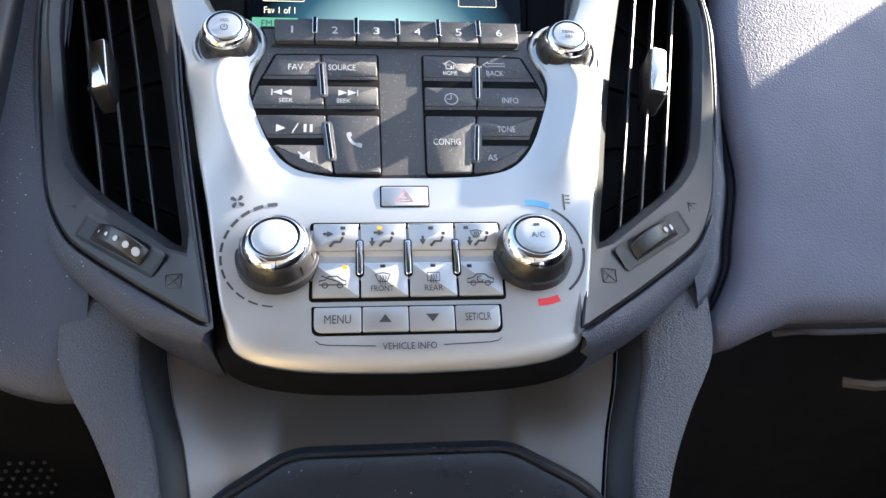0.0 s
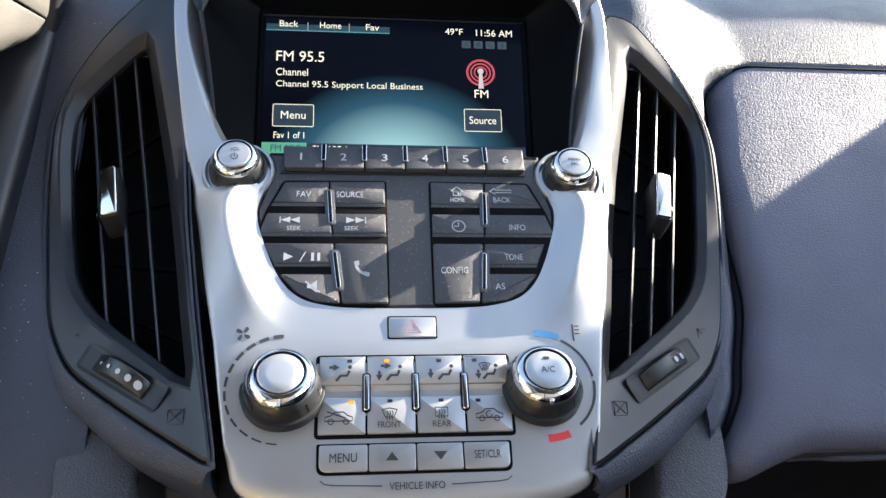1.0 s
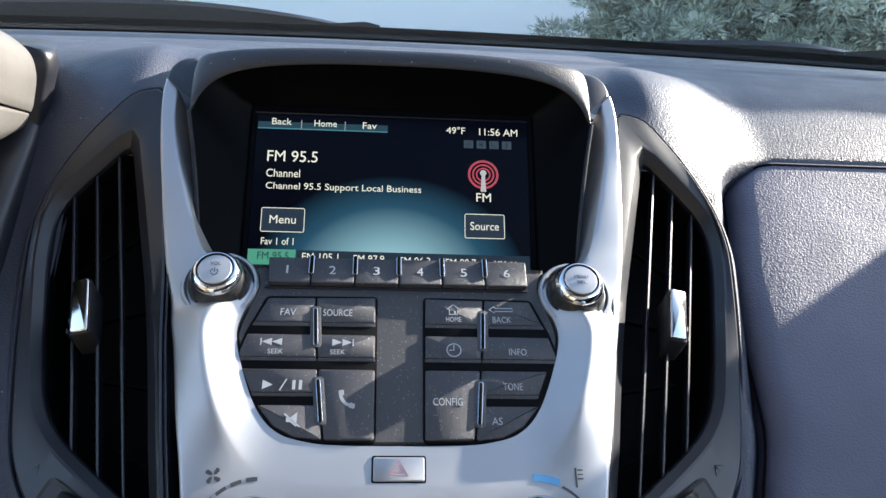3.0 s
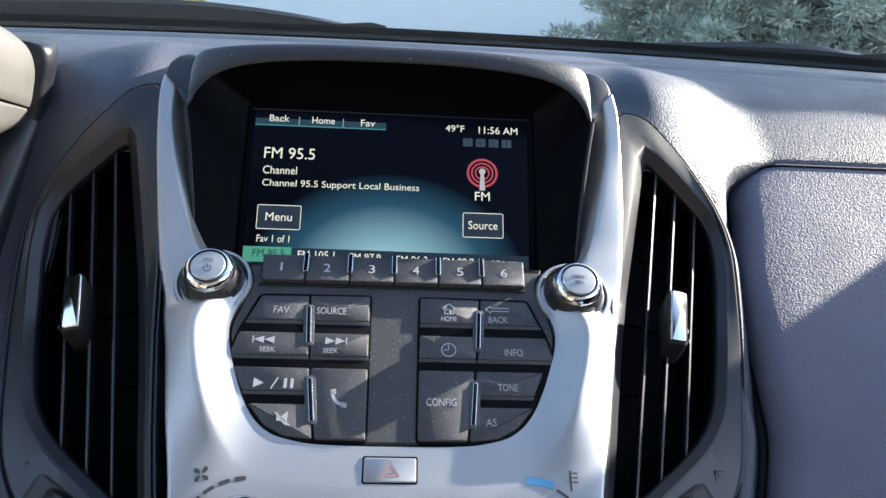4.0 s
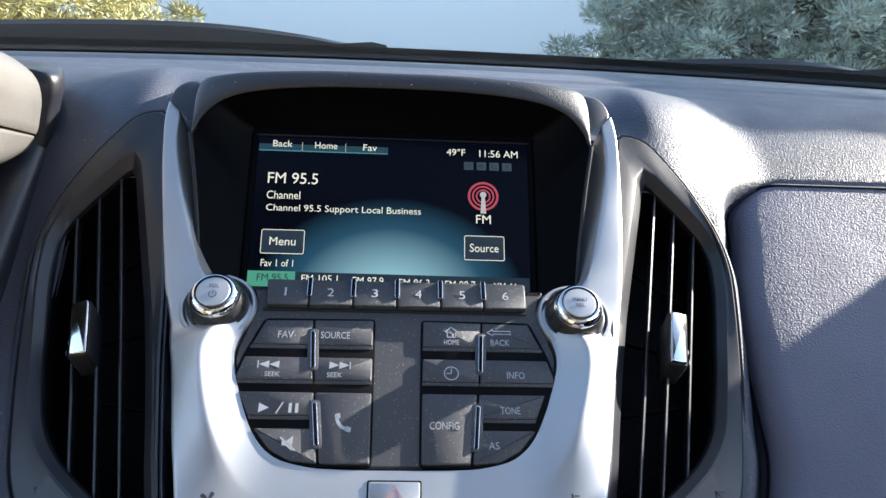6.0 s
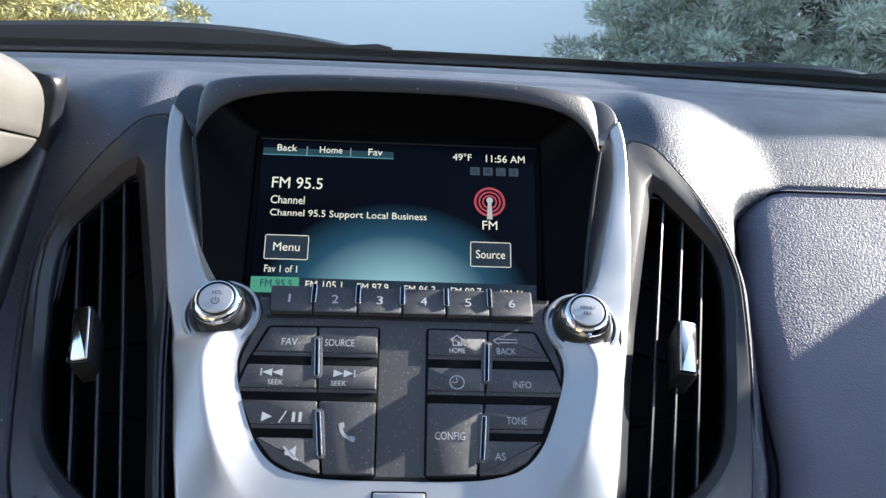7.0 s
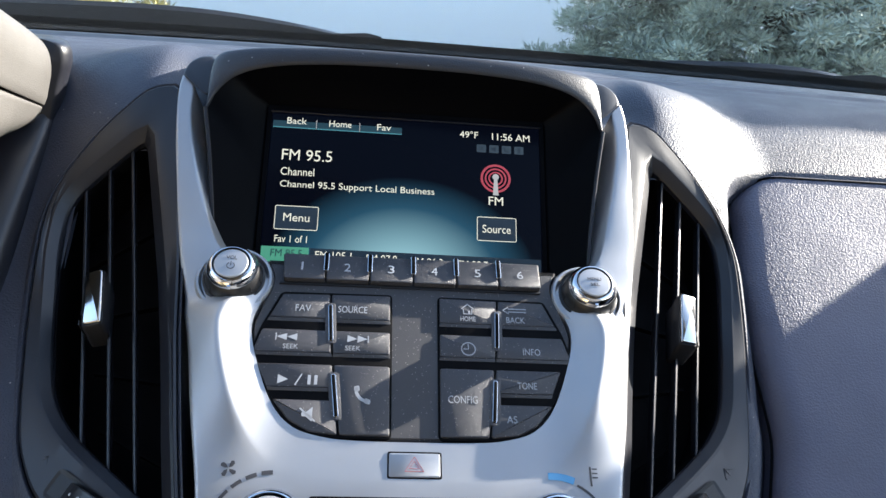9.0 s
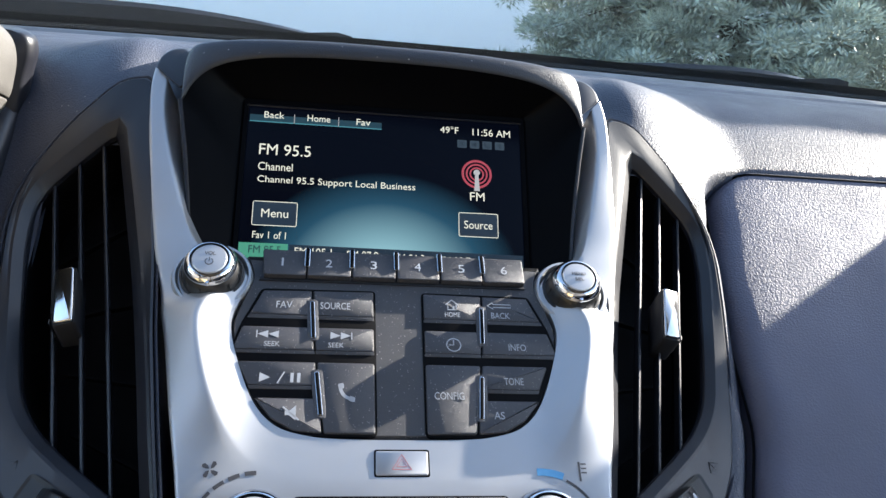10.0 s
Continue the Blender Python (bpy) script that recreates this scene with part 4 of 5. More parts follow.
def shell_push(x, y, z):
    """How far the shell stands out: it swells round the stack and sinks behind the passenger pad."""
    side = abs(x)
    swell = 0.028 * ease(0.240, 0.150, side) * ease(1.00, 1.06, z) * ease(0.33, 0.22, y)
    sink = -0.003
    if z < 1.063:
        edge = pad_left(z)
        sink -= 0.018 * ease(1.063, 1.045, z) * ease(edge - 0.012, edge + 0.001, x)
    if x < 0:
        sink = -0.004 * ease(1.075, 1.045, z)
    valley = -0.011 * ease(0.156, 0.130, side) * ease(1.06, 1.08, z) * ease(0.31, 0.21, y)      # falls in beside the display hood
    return swell + sink + valley


def dash_point(x, y, z, push):
    side = (x / 0.65) ** 2
    far = ease(0.22, 0.50, y)
    drop = ease(0.27 if x < 0 else 0.215, 0.165, abs(x)) * ease(0.94, 0.885, z) * (1.0 if x < 0 else 0.5)      # the foot runs lower beside the console
    lift = -0.002 * ease(0.165, 0.235, x) * ease(0.955, 0.900, z)      # and higher under the passenger pad
    return Vector((x, y - push * 0.75 - 0.11 * side * far - 0.022 * drop + 0.7 * lift, z + push * (0.66 if y < 0.36 else 0.0) - 0.010 * side * far - 0.026 * drop + lift))


dash = thing("dashboard", Matrix.Identity(4), "charcoal grained dashboard shell running under the windscreen", "dashboard")
line = smooth_curve(PROFILE + FOOT, 5)
xs = [-0.74 + 0.0116 * k for k in range(41)] + [-0.26 + 0.003 * k for k in range(41)] + [-0.13 + 0.01 * k for k in range(27)] + [0.14 + 0.003 * k for k in range(41)] + [0.27 + 0.0116 * k for k in range(41)]
dash_line = line
# the shell is open where the stack and its vents sit
open_at = lambda x, z: abs(x) < (0.128 if z > 1.046 else 0.177 if z > 1.036 else max(0.158, min(0.188, 0.158 + 0.45 * (z - 0.918)))) and 0.86 < z < 1.078
shell_line = smooth_curve(PROFILE + FOOT, 14)
part("shell", slab([[dash_point(x, p.x, p.y, shell_push(x, p.x, p.y)) for x in xs] for p in shell_line], -0.004, None,
                   lambda i, j: open_at(xs[j], shell_line[i].y) and open_at(xs[j + 1], shell_line[i + 1].y) and shell_line[i].x < 0.19), DASH_TOP, dash, k=1.0, smooth=70)
# defroster ledge along the glass
part("ledge", slab([[Vector((x, y - 0.11 * (x / 0.65) ** 2, z - 0.010 * (x / 0.65) ** 2)) for x in xs] for y, z in ((0.505, 1.106), (0.49, 1.1095), (0.455, 1.109), (0.44, 1.104))], -0.004), POD, dash, "smooth ledge along the glass", k=1.0, smooth=50)

pad = thing("passenger_dash_pad", Matrix.Identity(4), "grained charcoal passenger airbag pad of the dashboard", "dashboard")


rows_ = []
pad_line = [p for p in shell_line if p.y < 1.0635 and p.x < 0.2]
for p in pad_line:
    left, row = pad_left(p.y), []
    top_edge = -0.007 * max(0.0, 1 - (pad_line[0].y - p.y) / 0.005) ** 2      # rolls in along its upper edge
    for k in range(36):
        step = (0.0, 0.001, 0.003, 0.006, 0.010, 0.016)[k] if k < 6 else 0.016 + (k - 5) * 0.0180
        rim = (-0.020, -0.012, -0.007, -0.003, -0.0009, 0.0)[k] if k < 6 else 0.0
        row.append(dash_point(left + step, p.x, p.y, min(rim, top_edge)))
    rows_.append(row)
part("pad", slab(rows_, -0.012), DASH, pad, k=1.0, smooth=75)
seam = [row[1] + Vector((-0.0012, 0.0, 0.0)) for row, p in zip(rows_, pad_line) if 0.90 < p.y < 1.0615][::-1] + [p + Vector((0, 0.001, 0.0008)) for p in rows_[2][2:]]
part("seam", sweep(seam, 0.0008, 6), DEEP, pad, "dark seam round the pad", k=1.0)

# ---- windscreen, cowl and wipers ----
GLASS = bpy.data.materials.new("windscreen_glass")
GLASS.use_nodes = True
gn = GLASS.node_tree
gn.nodes.remove(gn.nodes["Principled BSDF"])
tr, gl, mx = (gn.nodes.new(n) for n in ("ShaderNodeBsdfTransparent", "ShaderNodeBsdfGlossy", "ShaderNodeMixShader"))
face_on = gn.nodes.new("ShaderNodeLayerWeight")
face_on.inputs["Blend"].default_value = 0.5
power = gn.nodes.new("ShaderNodeMath")
power.operation = "POWER"
power.inputs[1].default_value = 4.0
film, both = gn.nodes.new("ShaderNodeBsdfDiffuse"), gn.nodes.new("ShaderNodeMixShader")
film.inputs["Color"].default_value = (0.55, 0.56, 0.56, 1)
both.inputs[0].default_value = 0.045                      # a film of dust
tr.inputs["Color"].default_value = (0.93, 0.95, 0.94, 1)
gl.inputs["Roughness"].default_value = 0.03
for a, b in ((face_on.outputs["Facing"], power.inputs[0]), (power.outputs[0], mx.inputs[0]), (tr.outputs[0], mx.inputs[1]), (gl.outputs[0], mx.inputs[2]),
             (mx.outputs[0], both.inputs[1]), (film.outputs[0], both.inputs[2]), (both.outputs[0], gn.nodes["Material Output"].inputs["Surface"])):
    gn.links.new(a, b)

screen_base = lambda x: Vector((x, 0.53 - 0.11 * (x / 0.65) ** 2, 1.110 - 0.010 * (x / 0.65) ** 2))
windscreen = thing("windscreen", Matrix.Identity(4), "raked windscreen with a black lower band", "windscreen", kind="structure")
rows_ = []
for k in range(9):
    s = k / 8
    rows_.append([screen_base(0.72 * u) * 1.0 + Vector((-0.72 * u * 0.16 * s, -0.86 * s + 0.05 * math.sin(math.pi * s), 0.50 * s + 0.03 * math.sin(math.pi * s))) for u in [i / 10 - 1 for i in range(21)]])
pane = part("pane", slab(rows_, 0.005), GLASS, windscreen, k=1.0, smooth=70)
pane.visible_shadow = False
band = [[p + Vector((0, 0.010, 0.004 + h)) for p in [screen_base(0.74 * (i / 10 - 1)) for i in range(21)]] for h in (-0.03, 0.007)]
part("frit_band", slab(band, 0.004), DEEP, windscreen, k=1.0)
cowl = thing("cowl", Matrix.Identity(4), "black plastic cowl outside the windscreen", "car body", kind="structure")
part("cowl_panel", slab([[screen_base(0.78 * (i / 10 - 1)) + Vector((0, dy, dz)) for i in range(21)] for dy, dz in ((0.015, -0.05), (0.06, -0.055), (0.16, -0.07))], 0.01), BLACK, cowl, k=1.0)
car_hood = thing("car_hood", Matrix.Identity(4), "car bonnet sloping away beyond the cowl", "car body", kind="structure")
CARPAINT = material("white_car_paint", (0.55, 0.56, 0.58), 0.25, 0.0, coat=0.8, mottle=0.03)
part("bonnet", slab([[Vector((0.8 * u, 0.72 + 1.0 * s - 0.12 * u * u, 1.050 - 0.04 * s - 0.12 * s * s - 0.05 * u * u)) for u in [i / 8 - 1 for i in range(17)]] for s in [j / 8 for j in range(9)]], 0.02), CARPAINT, car_hood, k=1.0, smooth=70)

# ---- ground and sky-side ----
ASPHALT = material("parking_asphalt", (0.09, 0.09, 0.09), 0.9, bump=0.6, grain=60.0, depth=0.01, mottle=0.25, patch=0.5)
ground = thing("ground", Matrix.Identity(4), "grey asphalt parking ground", "ground", kind="structure")
part("asphalt", slab([[Vector((x, y, 0)) for x in (-600, -60, 60, 600)] for y in (600, 60, -60, -600)], 0.2), ASPHALT, ground, k=1.0)
WALL = material("pale_grey_wall", (0.80, 0.81, 0.83), 0.8, bump=0.1, grain=40.0, mottle=0.05)
building = thing("building", Matrix.Identity(4), "pale grey rendered building wall behind the trees", "building")
part("wall", box(-14, 12, 16, 22, 0, 7, 0.05, 0.05), WALL, building, k=1.0)

# ---- car body round the cabin ----
BEIGE = material("tan_bounce_cloth", (0.62, 0.47, 0.24), 0.8, bump=0.2, grain=900.0)
LINER = material("grey_door_liner", (0.13, 0.13, 0.135), 0.95, bump=0.2, grain=900.0)
HEADLINER = material("beige_headliner", (0.20, 0.19, 0.17), 0.95, bump=0.2, grain=900.0)
shell = thing("car_body", Matrix.Identity(4), "car roof, pillars and doors closing the cabin", "car body", kind="structure")
part("roof", box(-0.62, 0.62, -2.4, -0.32, 1.60, 1.66, 0.1, 0.02), HEADLINER, shell, k=1.0)
PILLAR_FRONT = [(0.46, 1.100), (0.293, 1.215), (0.10, 1.335), (-0.10, 1.465), (-0.36, 1.63)]
PILLAR_REAR = [(0.46, 1.02), (0.24, 1.08), (0.06, 1.26), (-0.14, 1.40), (-0.40, 1.575)]
for s in (-1, 1):
    front, rear_ = smooth_curve(PILLAR_FRONT, 3), smooth_curve(PILLAR_REAR, 3)
    loops = []
    for (fy, fz), (ry, rz) in zip(front, rear_):
        x = 0.70 - 0.10 * max(0.0, fz - 1.42)
        loops.append([Vector((s * (x + dx), y, z)) for dx, y, z in ((0, fy, fz), (0.035, fy, fz), (0.035, ry, rz), (0, ry, rz))])
    part("pillar", loft(loops, True, True, True), HEADLINER, shell, k=1.0)
    part("door", box(min(s * 0.70, s * 0.76), max(s * 0.70, s * 0.76), -0.02, 0.60, 0.35, 1.16 if s > 0 else 1.10, 0.03, 0.02), BLACK if s > 0 else LINER, shell, k=1.0)
    part("door", box(min(s * 0.70, s * 0.76), max(s * 0.70, s * 0.76), -1.2, -0.025, 0.35, 1.02, 0.03, 0.02), BLACK if s > 0 else LINER, shell, k=1.0)
    # Unseen panel added across the driver's window opening to hold back side light.
    if s < 0:
        part("window_blocker", box(-0.76, -0.70, -1.2, -0.35, 1.03, 1.60, 0.03, 0.02), LINER, shell, k=1.0)
    part("rear_side", box(min(s * 0.70, s * 0.76), max(s * 0.70, s * 0.76), -2.4, -1.15, 0.35, 1.62, 0.03, 0.02), LINER, shell, k=1.0)
# Unseen tan block, added to bounce warm light onto the lower left dash.
part("warm_bounce_block", box(-0.64, -0.22, -1.1, -0.08, 0.45, 0.74, 0.06, 0.05), BEIGE, shell, k=1.0)
# Unseen plate added to block the sun from the dash top; no real mirror.
blocker = rounded([(0.40, 1.290), (0.463, 1.354), (0.495, 1.400), (0.80, 1.430), (0.80, 1.290)], [0.02, 0.05, 0.03, 0.05, 0.05], 4)
part("sun_blocker", loft([[Vector((x, p.x, p.y)) for p in inset(blocker, d)] for x, d in ((0.83, 0.01), (0.84, 0.0), (0.87, 0.0), (0.90, 0.02))], True, True, True), BLACK, shell, k=1.0)
# Unseen walls behind the eye, added to limit light from the rear.
part("rear_wall", box(-0.05, 0.69, -0.95, -0.85, 0.35, 1.32, 0.03, 0.02), LINER, shell, k=1.0)
part("rear_wall", box(-0.69, -0.07, -0.95, -0.85, 0.35, 1.32, 0.03, 0.02), LINER, shell, k=1.0)
part("rear_light_block", box(-0.76, 0.76, -2.47, -2.41, 0.35, 1.62, 0.03, 0.02), LINER, shell, k=1.0)
part("floor_pan", box(-0.8, 0.8, -2.5, 0.6, 0.28, 0.35, 0.03, 0.02), BLACK, shell, k=1.0)
part("firewall", box(-0.8, 0.8, 0.56, 0.60, 0.3, 1.07, 0.03, 0.01), BLACK, shell, k=1.0)

# ---- lower stack: black shell, legs, pocket and tray ----
low_half = [p for p in OUTER if p.y < 40]
under = thing("stack_lower_shell", PANEL, "black plastic shell under the silver bezel's foot", "dashboard trim")
BENT.append(under)
loops = []
for d, w in ((-0.6, -4), (1.0, -7), (5.0, -11), (6.5, -15), (3.0, -20), (-30, -58)):
    line = []
    for i, p in enumerate(low_half):
        t = (low_half[min(i + 1, len(low_half) - 1)] - low_half[max(i - 1, 0)]).normalized()
        n = Vector((t.y, -t.x))
        fade = max(0.0, min(1.0, (30 - p.y) / 80))
        line.append(Vector((p.x + n.x * d * fade, p.y + n.y * d * fade, w)))
    loops.append(line)
part("shell", loft(loops[:5], closed=False), DEEP, under)
part("underside", loft(loops[4:], closed=False), DEEP, under)


def leg_w(v):
    return -46 - 0.05 * (v + 35)


LEG_OUT = [(164, -22), (170, -26), (175, -33), (176, -44), (171, -74), (151, -107), (135, -138), (125, -170), (119, -205), (117, -280)]
LEG_IN = [(116, -35), (126, -44), (133, -53), (134, -63), (128, -90), (121, -112), (114, -143), (108, -172), (102, -205), (98, -280)]
for s in (-1, 1):
    leg = thing("console_side_trim", PANEL, "grained charcoal trim piece running down beside the console", "dashboard trim", "console side trims")
    out_, in_ = smooth_curve(LEG_OUT, 4), smooth_curve(LEG_IN, 4)
    loops = []
    for n, (o, i) in enumerate(zip(out_, in_)):
        e = (i - o)
        dip = -3.0 * max(0.0, 1 - n / 5) ** 2                 # the top end sinks under the vent's rim
        q = [(o, -30), (o, -1.6), (o + e * 0.012, -0.5), (o + e * 0.035, 0.0), (o + e * 0.5, 0.8), (o + e * 0.90, 0.0), (o + e * 0.97, -1.4), (i, -4), (i, -45)]
        loops.append([Vector((s * p.x - 3, p.y, leg_w(p.y) + h + dip)) for p, h in q])
    part("trim", loft(loops, closed=False), TRIM, leg, smooth=75)
    loops = []
    for i in in_:
        q = [(i.x + 0.5, -4), (i.x - 2, -4.5), (i.x - 11.4, -9), (i.x - 12.2, -10.5), (i.x - 12.2, -40)]
        loops.append([Vector((s * x - 3, i.y, leg_w(i.y) + h)) for x, h in q])
    part("side_strip", loft(loops, closed=False), BLACK, leg, "smooth black inner strip")

pocket_bin = thing("console_pocket", PANEL, "satin silver storage pocket below the climate controls", "storage pocket")
loops = []
for i in smooth_curve(LEG_IN, 2):
    back, end, top = -0.06 * (i.y + 60), i.x - 12.8, leg_w(i.y) - 11.5
    half = smooth_curve([(end, top), ((end * 0.45 + 74 * 0.55), top * 0.45 + (back - 76) * 0.55 + 1.5), (74, back - 77), (66, back - 82.5), (56, back - 84.8), (30, back - 85), (0, back - 85)], 5)
    loops.append([Vector((s * p.x - 4, i.y, p.y)) for s, row in ((-1, half), (1, half[-2::-1])) for p in row])
part("pocket_wall", loft(loops, closed=False), BRUSHED, pocket_bin, smooth=75)
for s in (-1, 1):
    edge_line = [Vector((s * (i.x - 12.4) - 3, i.y, leg_w(i.y) - 9.8)) for i in smooth_curve(LEG_IN, 3)]
    part("pocket_edge", sweep(edge_line, 0.4, 6), POD, pocket_bin, "thin dark edge")
tray = thing("console_tray_lid", PANEL, "closed black plastic tray lid on the console", "console lid")
lid = rounded([(-58, -118), (50, -118), (92, -142), (112, -185), (112, -280), (-118, -280), (-118, -185), (-98, -142)], [10, 10, 14, 14, 2, 2, 14, 14], 5)
part("rim", loft([raised(lid, -60), raised(lid, -37), raised(inset(lid, 1.0), -34), raised(inset(lid, 4.5), -31), raised(inset(lid, 6.0), -31.2), raised(inset(lid, 6.6), -33.5)]), LID, tray, "raised rounded rim")
part("panel", loft([raised(inset(lid, 6.2), -35), raised(inset(lid, 6.8), -33.4), raised(inset(lid, 9), -33), raised(inset(lid, 16), -33.0)], True, True, True), LID, tray)

# ---- glovebox and kick panel ----
glove = thing("glovebox", Matrix.Identity(4), "dark glovebox door tucked below the dashboard pad", "glovebox")
cols_ = [[Vector((x, 0.055 + 0.02 * k, 0.868 - 0.07 * k + 0.01 * math.sin(x * 6))) for k in range(6)] for x in [0.17 + 0.05 * i for i in range(12)]]
part("door", slab([[cols_[i][j] for i in range(12)] for j in range(6)], -0.01), BLACK, glove, k=1.0, smooth=70)
part("lip", sweep(smooth_curve([(0.228, 0.032, 0.846), (0.240, 0.022, 0.854), (0.262, 0.016, 0.857), (0.40, 0.016, 0.860), (0.70, 0.024, 0.860)], 6), 0.0022, 6), DASH, glove, k=1.0)
part("latch", sweep([(0.282, 0.03, 0.810), (0.295, 0.020, 0.814), (0.36, 0.020, 0.820)], 0.0035, 6), BRUSHED, glove, "metal latch", k=1.0)
kick = thing("kick_panel", Matrix.Identity(4), "black lower panel with a perforated field", "dashboard trim")
part("panel", slab([[Vector((x, y, z)) for x in (-0.66, -0.4, -0.16)] for y, z in ((0.06, 0.86), (0.03, 0.80), (0.03, 0.70), (0.1, 0.55))], -0.01), DEEP, kick, k=1.0)
bm = bmesh.new()
for i in range(9):
    for j in range(5):
        x, z = -0.262 + 0.0066 * i + (0.0033 if j % 2 else 0), 0.770 - 0.0058 * j
        loft([[Vector((x + 0.0011 * math.cos(a), 0.0285 - e, z + 0.0011 * math.sin(a))) for a in (k * math.pi / 4 for k in range(8))] for e in (0, 0.0012)], True, False, True, bm)
part("perforation_field", bm, INK, kick, "small raised dots", k=1.0)

# ---- instrument binnacle ----
BINNACLE = material("binnacle_plastic", (0.085, 0.080, 0.074), 0.55, bump=0.3, cells=1100.0, depth=0.0003)
binnacle = thing("instrument_binnacle", Matrix.Identity(4), "taupe grained hood of the instrument cluster", "dashboard")


def binnacle_body(outline, y_edge, name, mat):
    """A shell that rises towards the driver from its far edge, where it ends in a rounded rim."""
    loops = []
    for dy, d in ((0.12, 0.0), (0.08, 0.0), (0.04, 0.0), (0.012, 0.0), (0.003, 0.0002), (0.0, 0.001), (-0.002, 0.004)):
        loops.append([Vector((p.x - d + 0.13 * dy, y_edge - dy, p.y + 0.23 * dy * max(0.0, min(1.0, (p.y - 1.062) / 0.012)))) for p in outline])
    return part(name, loft(loops, True, True, True), mat, binnacle, k=1.0, smooth=60)


binnacle_body(rounded([(-0.60, 1.105), (-0.268, 1.1045), (-0.232, 1.0848), (-0.2125, 1.0740), (-0.2105, 1.0780), (-0.2065, 1.0950), (-0.2080, 1.1070), (-0.2180, 1.1160), (-0.2310, 1.1225), (-0.60, 1.140)], [0.004, 0.02, 0.01, 0.001, 0.004, 0.014, 0.012, 0.012, 0.02, 0.01], 5), 0.170, "upper_hood", BINNACLE)
binnacle_body(rounded([(-0.60, 1.020), (-0.275, 1.040), (-0.2330, 1.0575), (-0.2165, 1.0660), (-0.2130, 1.0730), (-0.232, 1.0841), (-0.268, 1.1035), (-0.60, 1.104)], [0.004, 0.02, 0.02, 0.005, 0.001, 0.01, 0.02, 0.004], 5), 0.170, "lower_hood", BINNACLE)
part("inner_collar", loft([[Vector((p.x - d, y, p.y)) for p in rounded([(-0.60, 1.02), (-0.224, 1.02), (-0.2105, 1.0711), (-0.2066, 1.0876), (-0.2030, 1.0990), (-0.2033, 1.1085), (-0.2120, 1.1115), (-0.60, 1.112)], [0.004, 0.02, 0.02, 0.02, 0.006, 0.008, 0.006, 0.004], 5)]
                           for y, d in ((0.176, 0.002), (0.178, 0.0), (0.19, 0.0), (0.24, 0.02))], True, True, True), POD, binnacle, k=1.0, smooth=60)
rows_ = []
for p in [q for q in dash_line if 0.90 < q.y < 1.080 and q.x < 0.24]:
    edge = -0.2105 - 10.0 * max(0.0, p.y - 1.055) ** 2
    rows_.append([dash_point(x, p.x, p.y, push) for x, push in ((-0.62, 0.010), (edge - 0.03, 0.010), (edge - 0.005, 0.009), (edge - 0.0008, 0.005), (edge, -0.006))])
part("cluster_flank", slab(rows_, -0.006), POD, binnacle, k=1.0, smooth=70)

# ---- wipers ----
def wiper(points, name_label, arm):
    ob = thing("windscreen_wiper", Matrix.Identity(4), name_label, "wiper", "windscreen wipers")
    path = smooth_curve(points, 6)
    loops = []
    for i, p in enumerate(path):
        f = i / (len(path) - 1)
        h = 0.006 + 0.010 * math.sin(math.pi * min(1.0, f * 1.1)) 
        loops.append([p + Vector((0, dy, dz)) for dy, dz in ((-0.008, -0.012), (0.010, -0.014), (0.012, h * 0.7), (0.0, h), (-0.006, h * 0.7))])
    part("blade", loft(loops, True, True, True), BLACK, ob, k=1.0)
    a = Vector(arm)
    part("arm_tip", loft([[a + Vector((x, dy, dz)) for dy, dz in ((-0.012, -0.004), (0.012, -0.004), (0.012, 0.010 - e), (-0.012, 0.012 - e))] for x, e in ((-0.055, 0.004), (-0.01, 0.0), (0.006, 0.003))], True, True, True), POD, ob, k=1.0)
    part("washer_nozzle", turned([(0.008, -0.006), (0.008, 0.002), (0.005, 0.006), (0.001, 0.007)], 16, None, a.x + 0.012, a.y - 0.01), CHROME, ob, "small chrome nozzle", k=1.0).location.z = a.z - 0.004
    return ob


wiper([(-0.62, 0.52, 1.106), (-0.45, 0.56, 1.116), (-0.25, 0.59, 1.122), (-0.12, 0.60, 1.119), (-0.04, 0.60, 1.114)], "black windscreen wiper lying along the cowl", (-0.024, 0.60, 1.113))
wiper([(0.20, 0.60, 1.098), (0.30, 0.59, 1.104), (0.44, 0.56, 1.111), (0.52, 0.54, 1.111)], "black passenger side windscreen wiper", (0.535, 0.54, 1.110))

# ---- trees ----
BARK = material("spruce_bark", (0.10, 0.08, 0.065), 0.9, bump=0.6, grain=80.0, depth=0.01)
NEEDLE = material("blue_spruce_needles", (0.33, 0.37, 0.31), 0.6, mottle=0.4, patch=2.5)
SHRUB = material("golden_shrub_leaves", (0.42, 0.38, 0.16), 0.6, mottle=0.5, patch=3.0)


def clump(verts, faces, c, r, size, count, rng):
    """A tuft of short pointed blades standing out of a bough's end, fuller above than below."""
    for k in range(count):
        d = Vector((rng.gauss(0, 1), rng.gauss(0, 1), rng.gauss(0.35, 0.8))).normalized()
        p = c + Vector((d.x * r, d.y * r, d.z * r * 0.6)) * rng.uniform(0.35, 1.0)
        w = (d + Vector((rng.uniform(-0.6, 0.6), rng.uniform(-0.6, 0.6), rng.uniform(-0.3, 0.5)))).normalized()
        t = w.cross(Vector((rng.uniform(-1, 1), rng.uniform(-1, 1), rng.uniform(-1, 1)))).normalized() * size * 0.15
        n = len(verts)
        verts.extend((p - t, p + t, p + w * size * rng.uniform(0.7, 1.3)))
        faces.append((n, n + 1, n + 2))


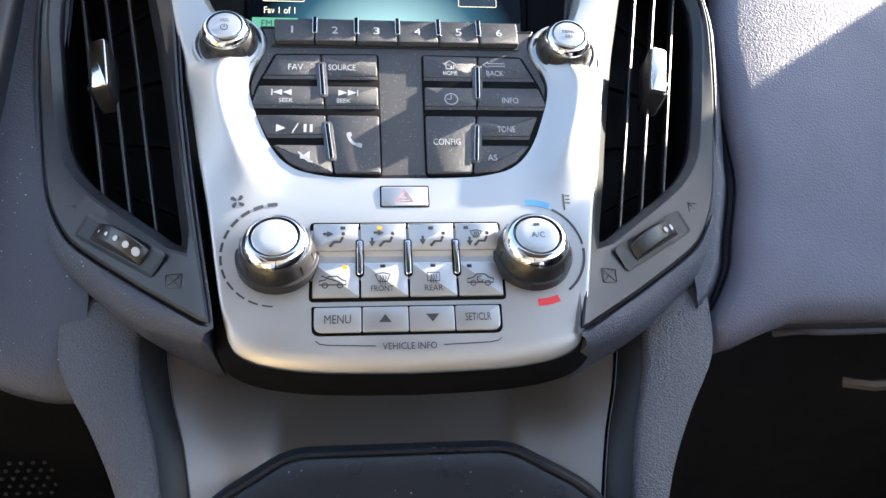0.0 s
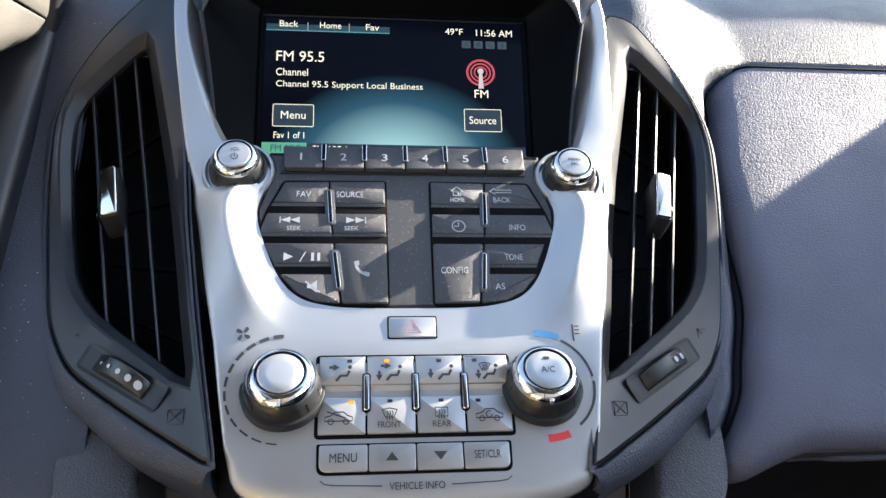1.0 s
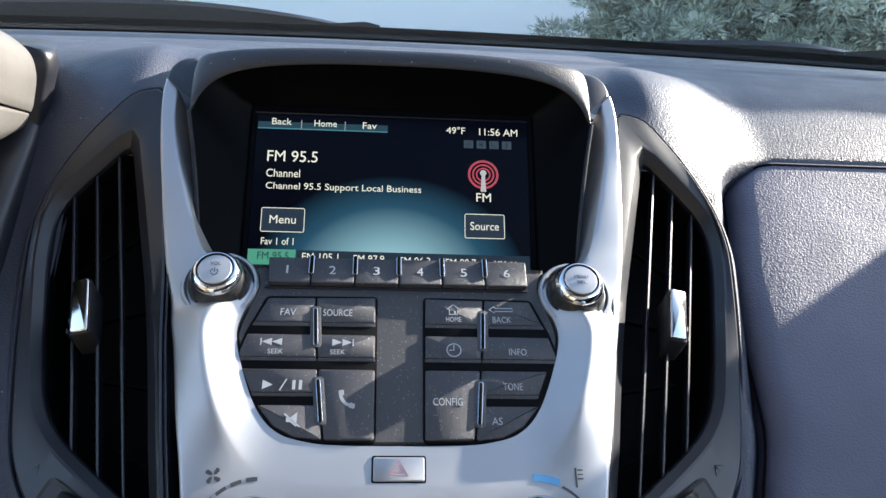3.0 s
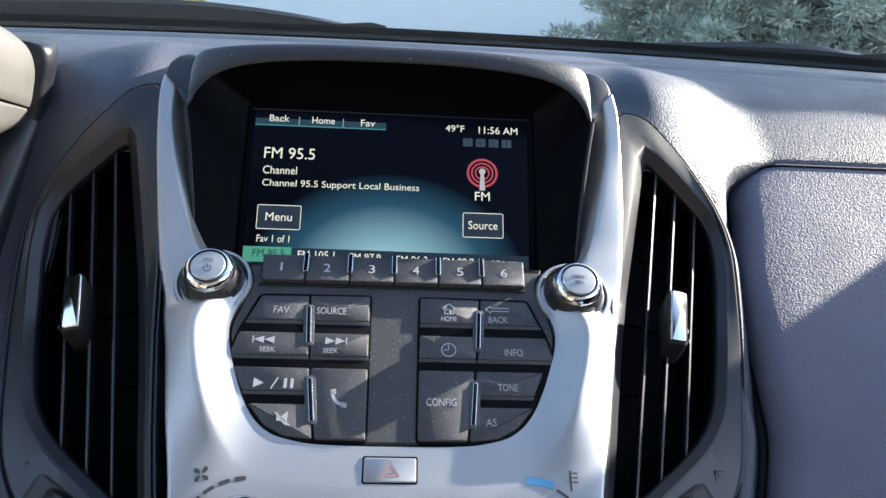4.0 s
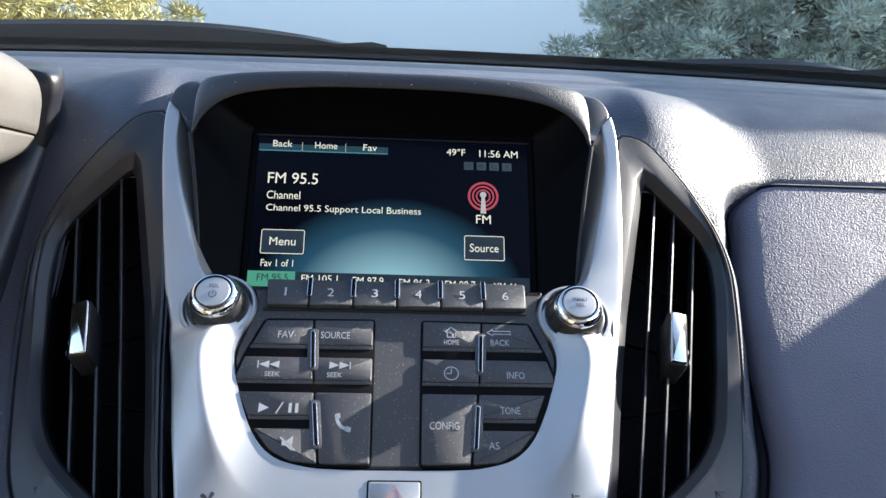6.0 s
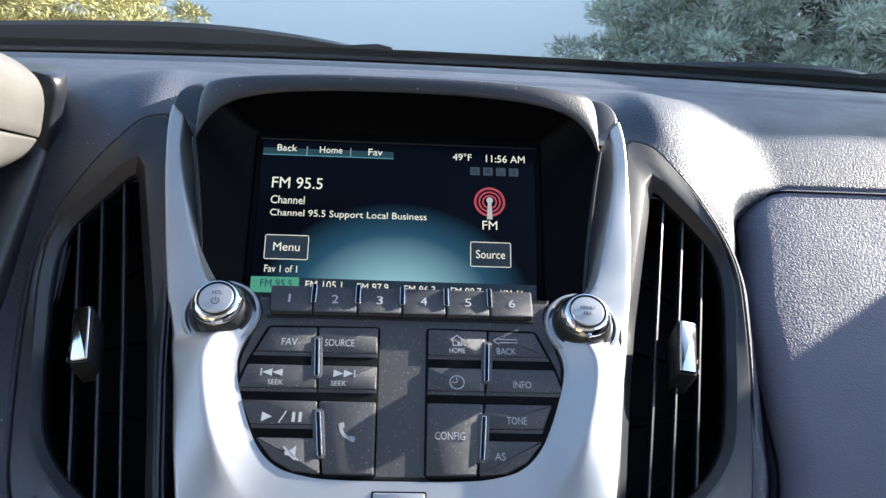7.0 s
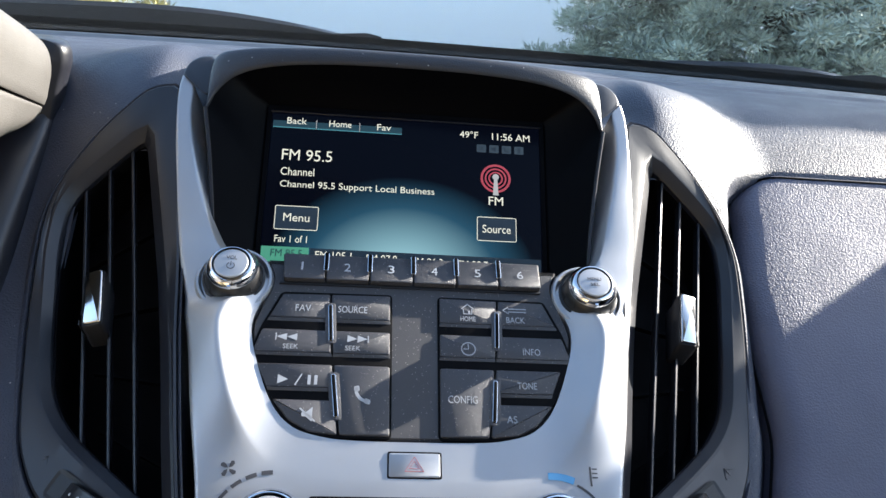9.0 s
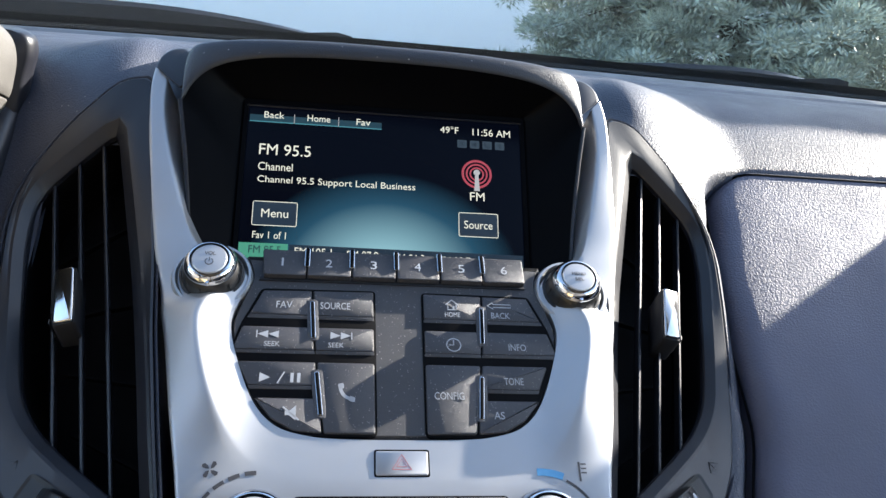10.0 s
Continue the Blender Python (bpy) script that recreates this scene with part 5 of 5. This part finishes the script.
def conifer(x, y, tall, spread, label, mat, seed, low=0.2, wide=0.24, top=3.9):
    rng = random.Random(seed)
    ob = thing("spruce_tree", Matrix.Translation((x, y, 0)), label, "tree", "trees by the parking ground")
    part("trunk", sweep([(0, 0, 0), (0.03, 0.02, tall * 0.5), (0, 0, tall)], [0.16, 0.10, 0.02], 10), BARK, ob, k=1.0)
    verts, faces = [], []
    limbs = bmesh.new()
    z = low
    while z < top:
        reach = spread * (1 - z / tall) ** 0.8
        for k in range(20):
            a = 2 * math.pi * (k + rng.random()) / 20
            if math.sin(a) > 0.55:                      # the far side is never seen
                continue
            r = reach * rng.uniform(0.62, 1.08)
            zz = z + rng.uniform(-0.16, 0.16)
            out = Vector((math.cos(a), math.sin(a), 0))
            pts = [out * r * f + Vector((0, 0, zz + 0.12 * r * math.sin(f * 2.6) - 0.14 * r * f * f)) for f in (0, 0.33, 0.66, 1.0)]
            sweep(pts, [0.025, 0.018, 0.012, 0.004], 5, limbs)
            side = Vector((-out.y, out.x, 0))
            for f in (0.48, 0.66, 0.84, 1.0):
                base_ = pts[2].lerp(pts[3], (f - 0.66) / 0.34) if f > 0.66 else pts[1].lerp(pts[2], (f - 0.33) / 0.33)
                span = (1.15 - f) * r * 0.55
                for s in (-1, 0, 1):
                    c = base_ + side * s * span * rng.uniform(0.5, 1.1) + out * rng.uniform(-0.1, 0.1) + Vector((0, 0, rng.uniform(-0.08, 0.10)))
                    near = 0.5 < c.z < 3.3
                    clump(verts, faces, c, wide * rng.uniform(0.6, 1.25), 0.07 if near else 0.12, 210 if near else 60, rng)
        z += 0.34
    part("limbs", limbs, BARK, ob, k=1.0)
    me = bpy.data.meshes.new("crown")
    me.from_pydata(verts, [], faces)
    me.materials.append(mat)
    crown = new("crown", me)
    crown.parent = ob
    return tagged(crown, kind="stuff")


conifer(4.9, 9.2, 7.5, 3.4, "blue spruce with drooping silvery needle boughs", NEEDLE, 3)
conifer(9.4, 11.5, 7.0, 3.2, "blue spruce with drooping silvery needle boughs", NEEDLE, 5)
conifer(-5.6, 9.4, 5.0, 3.6, "sunlit yellow-green conifer shrub", SHRUB, 8)
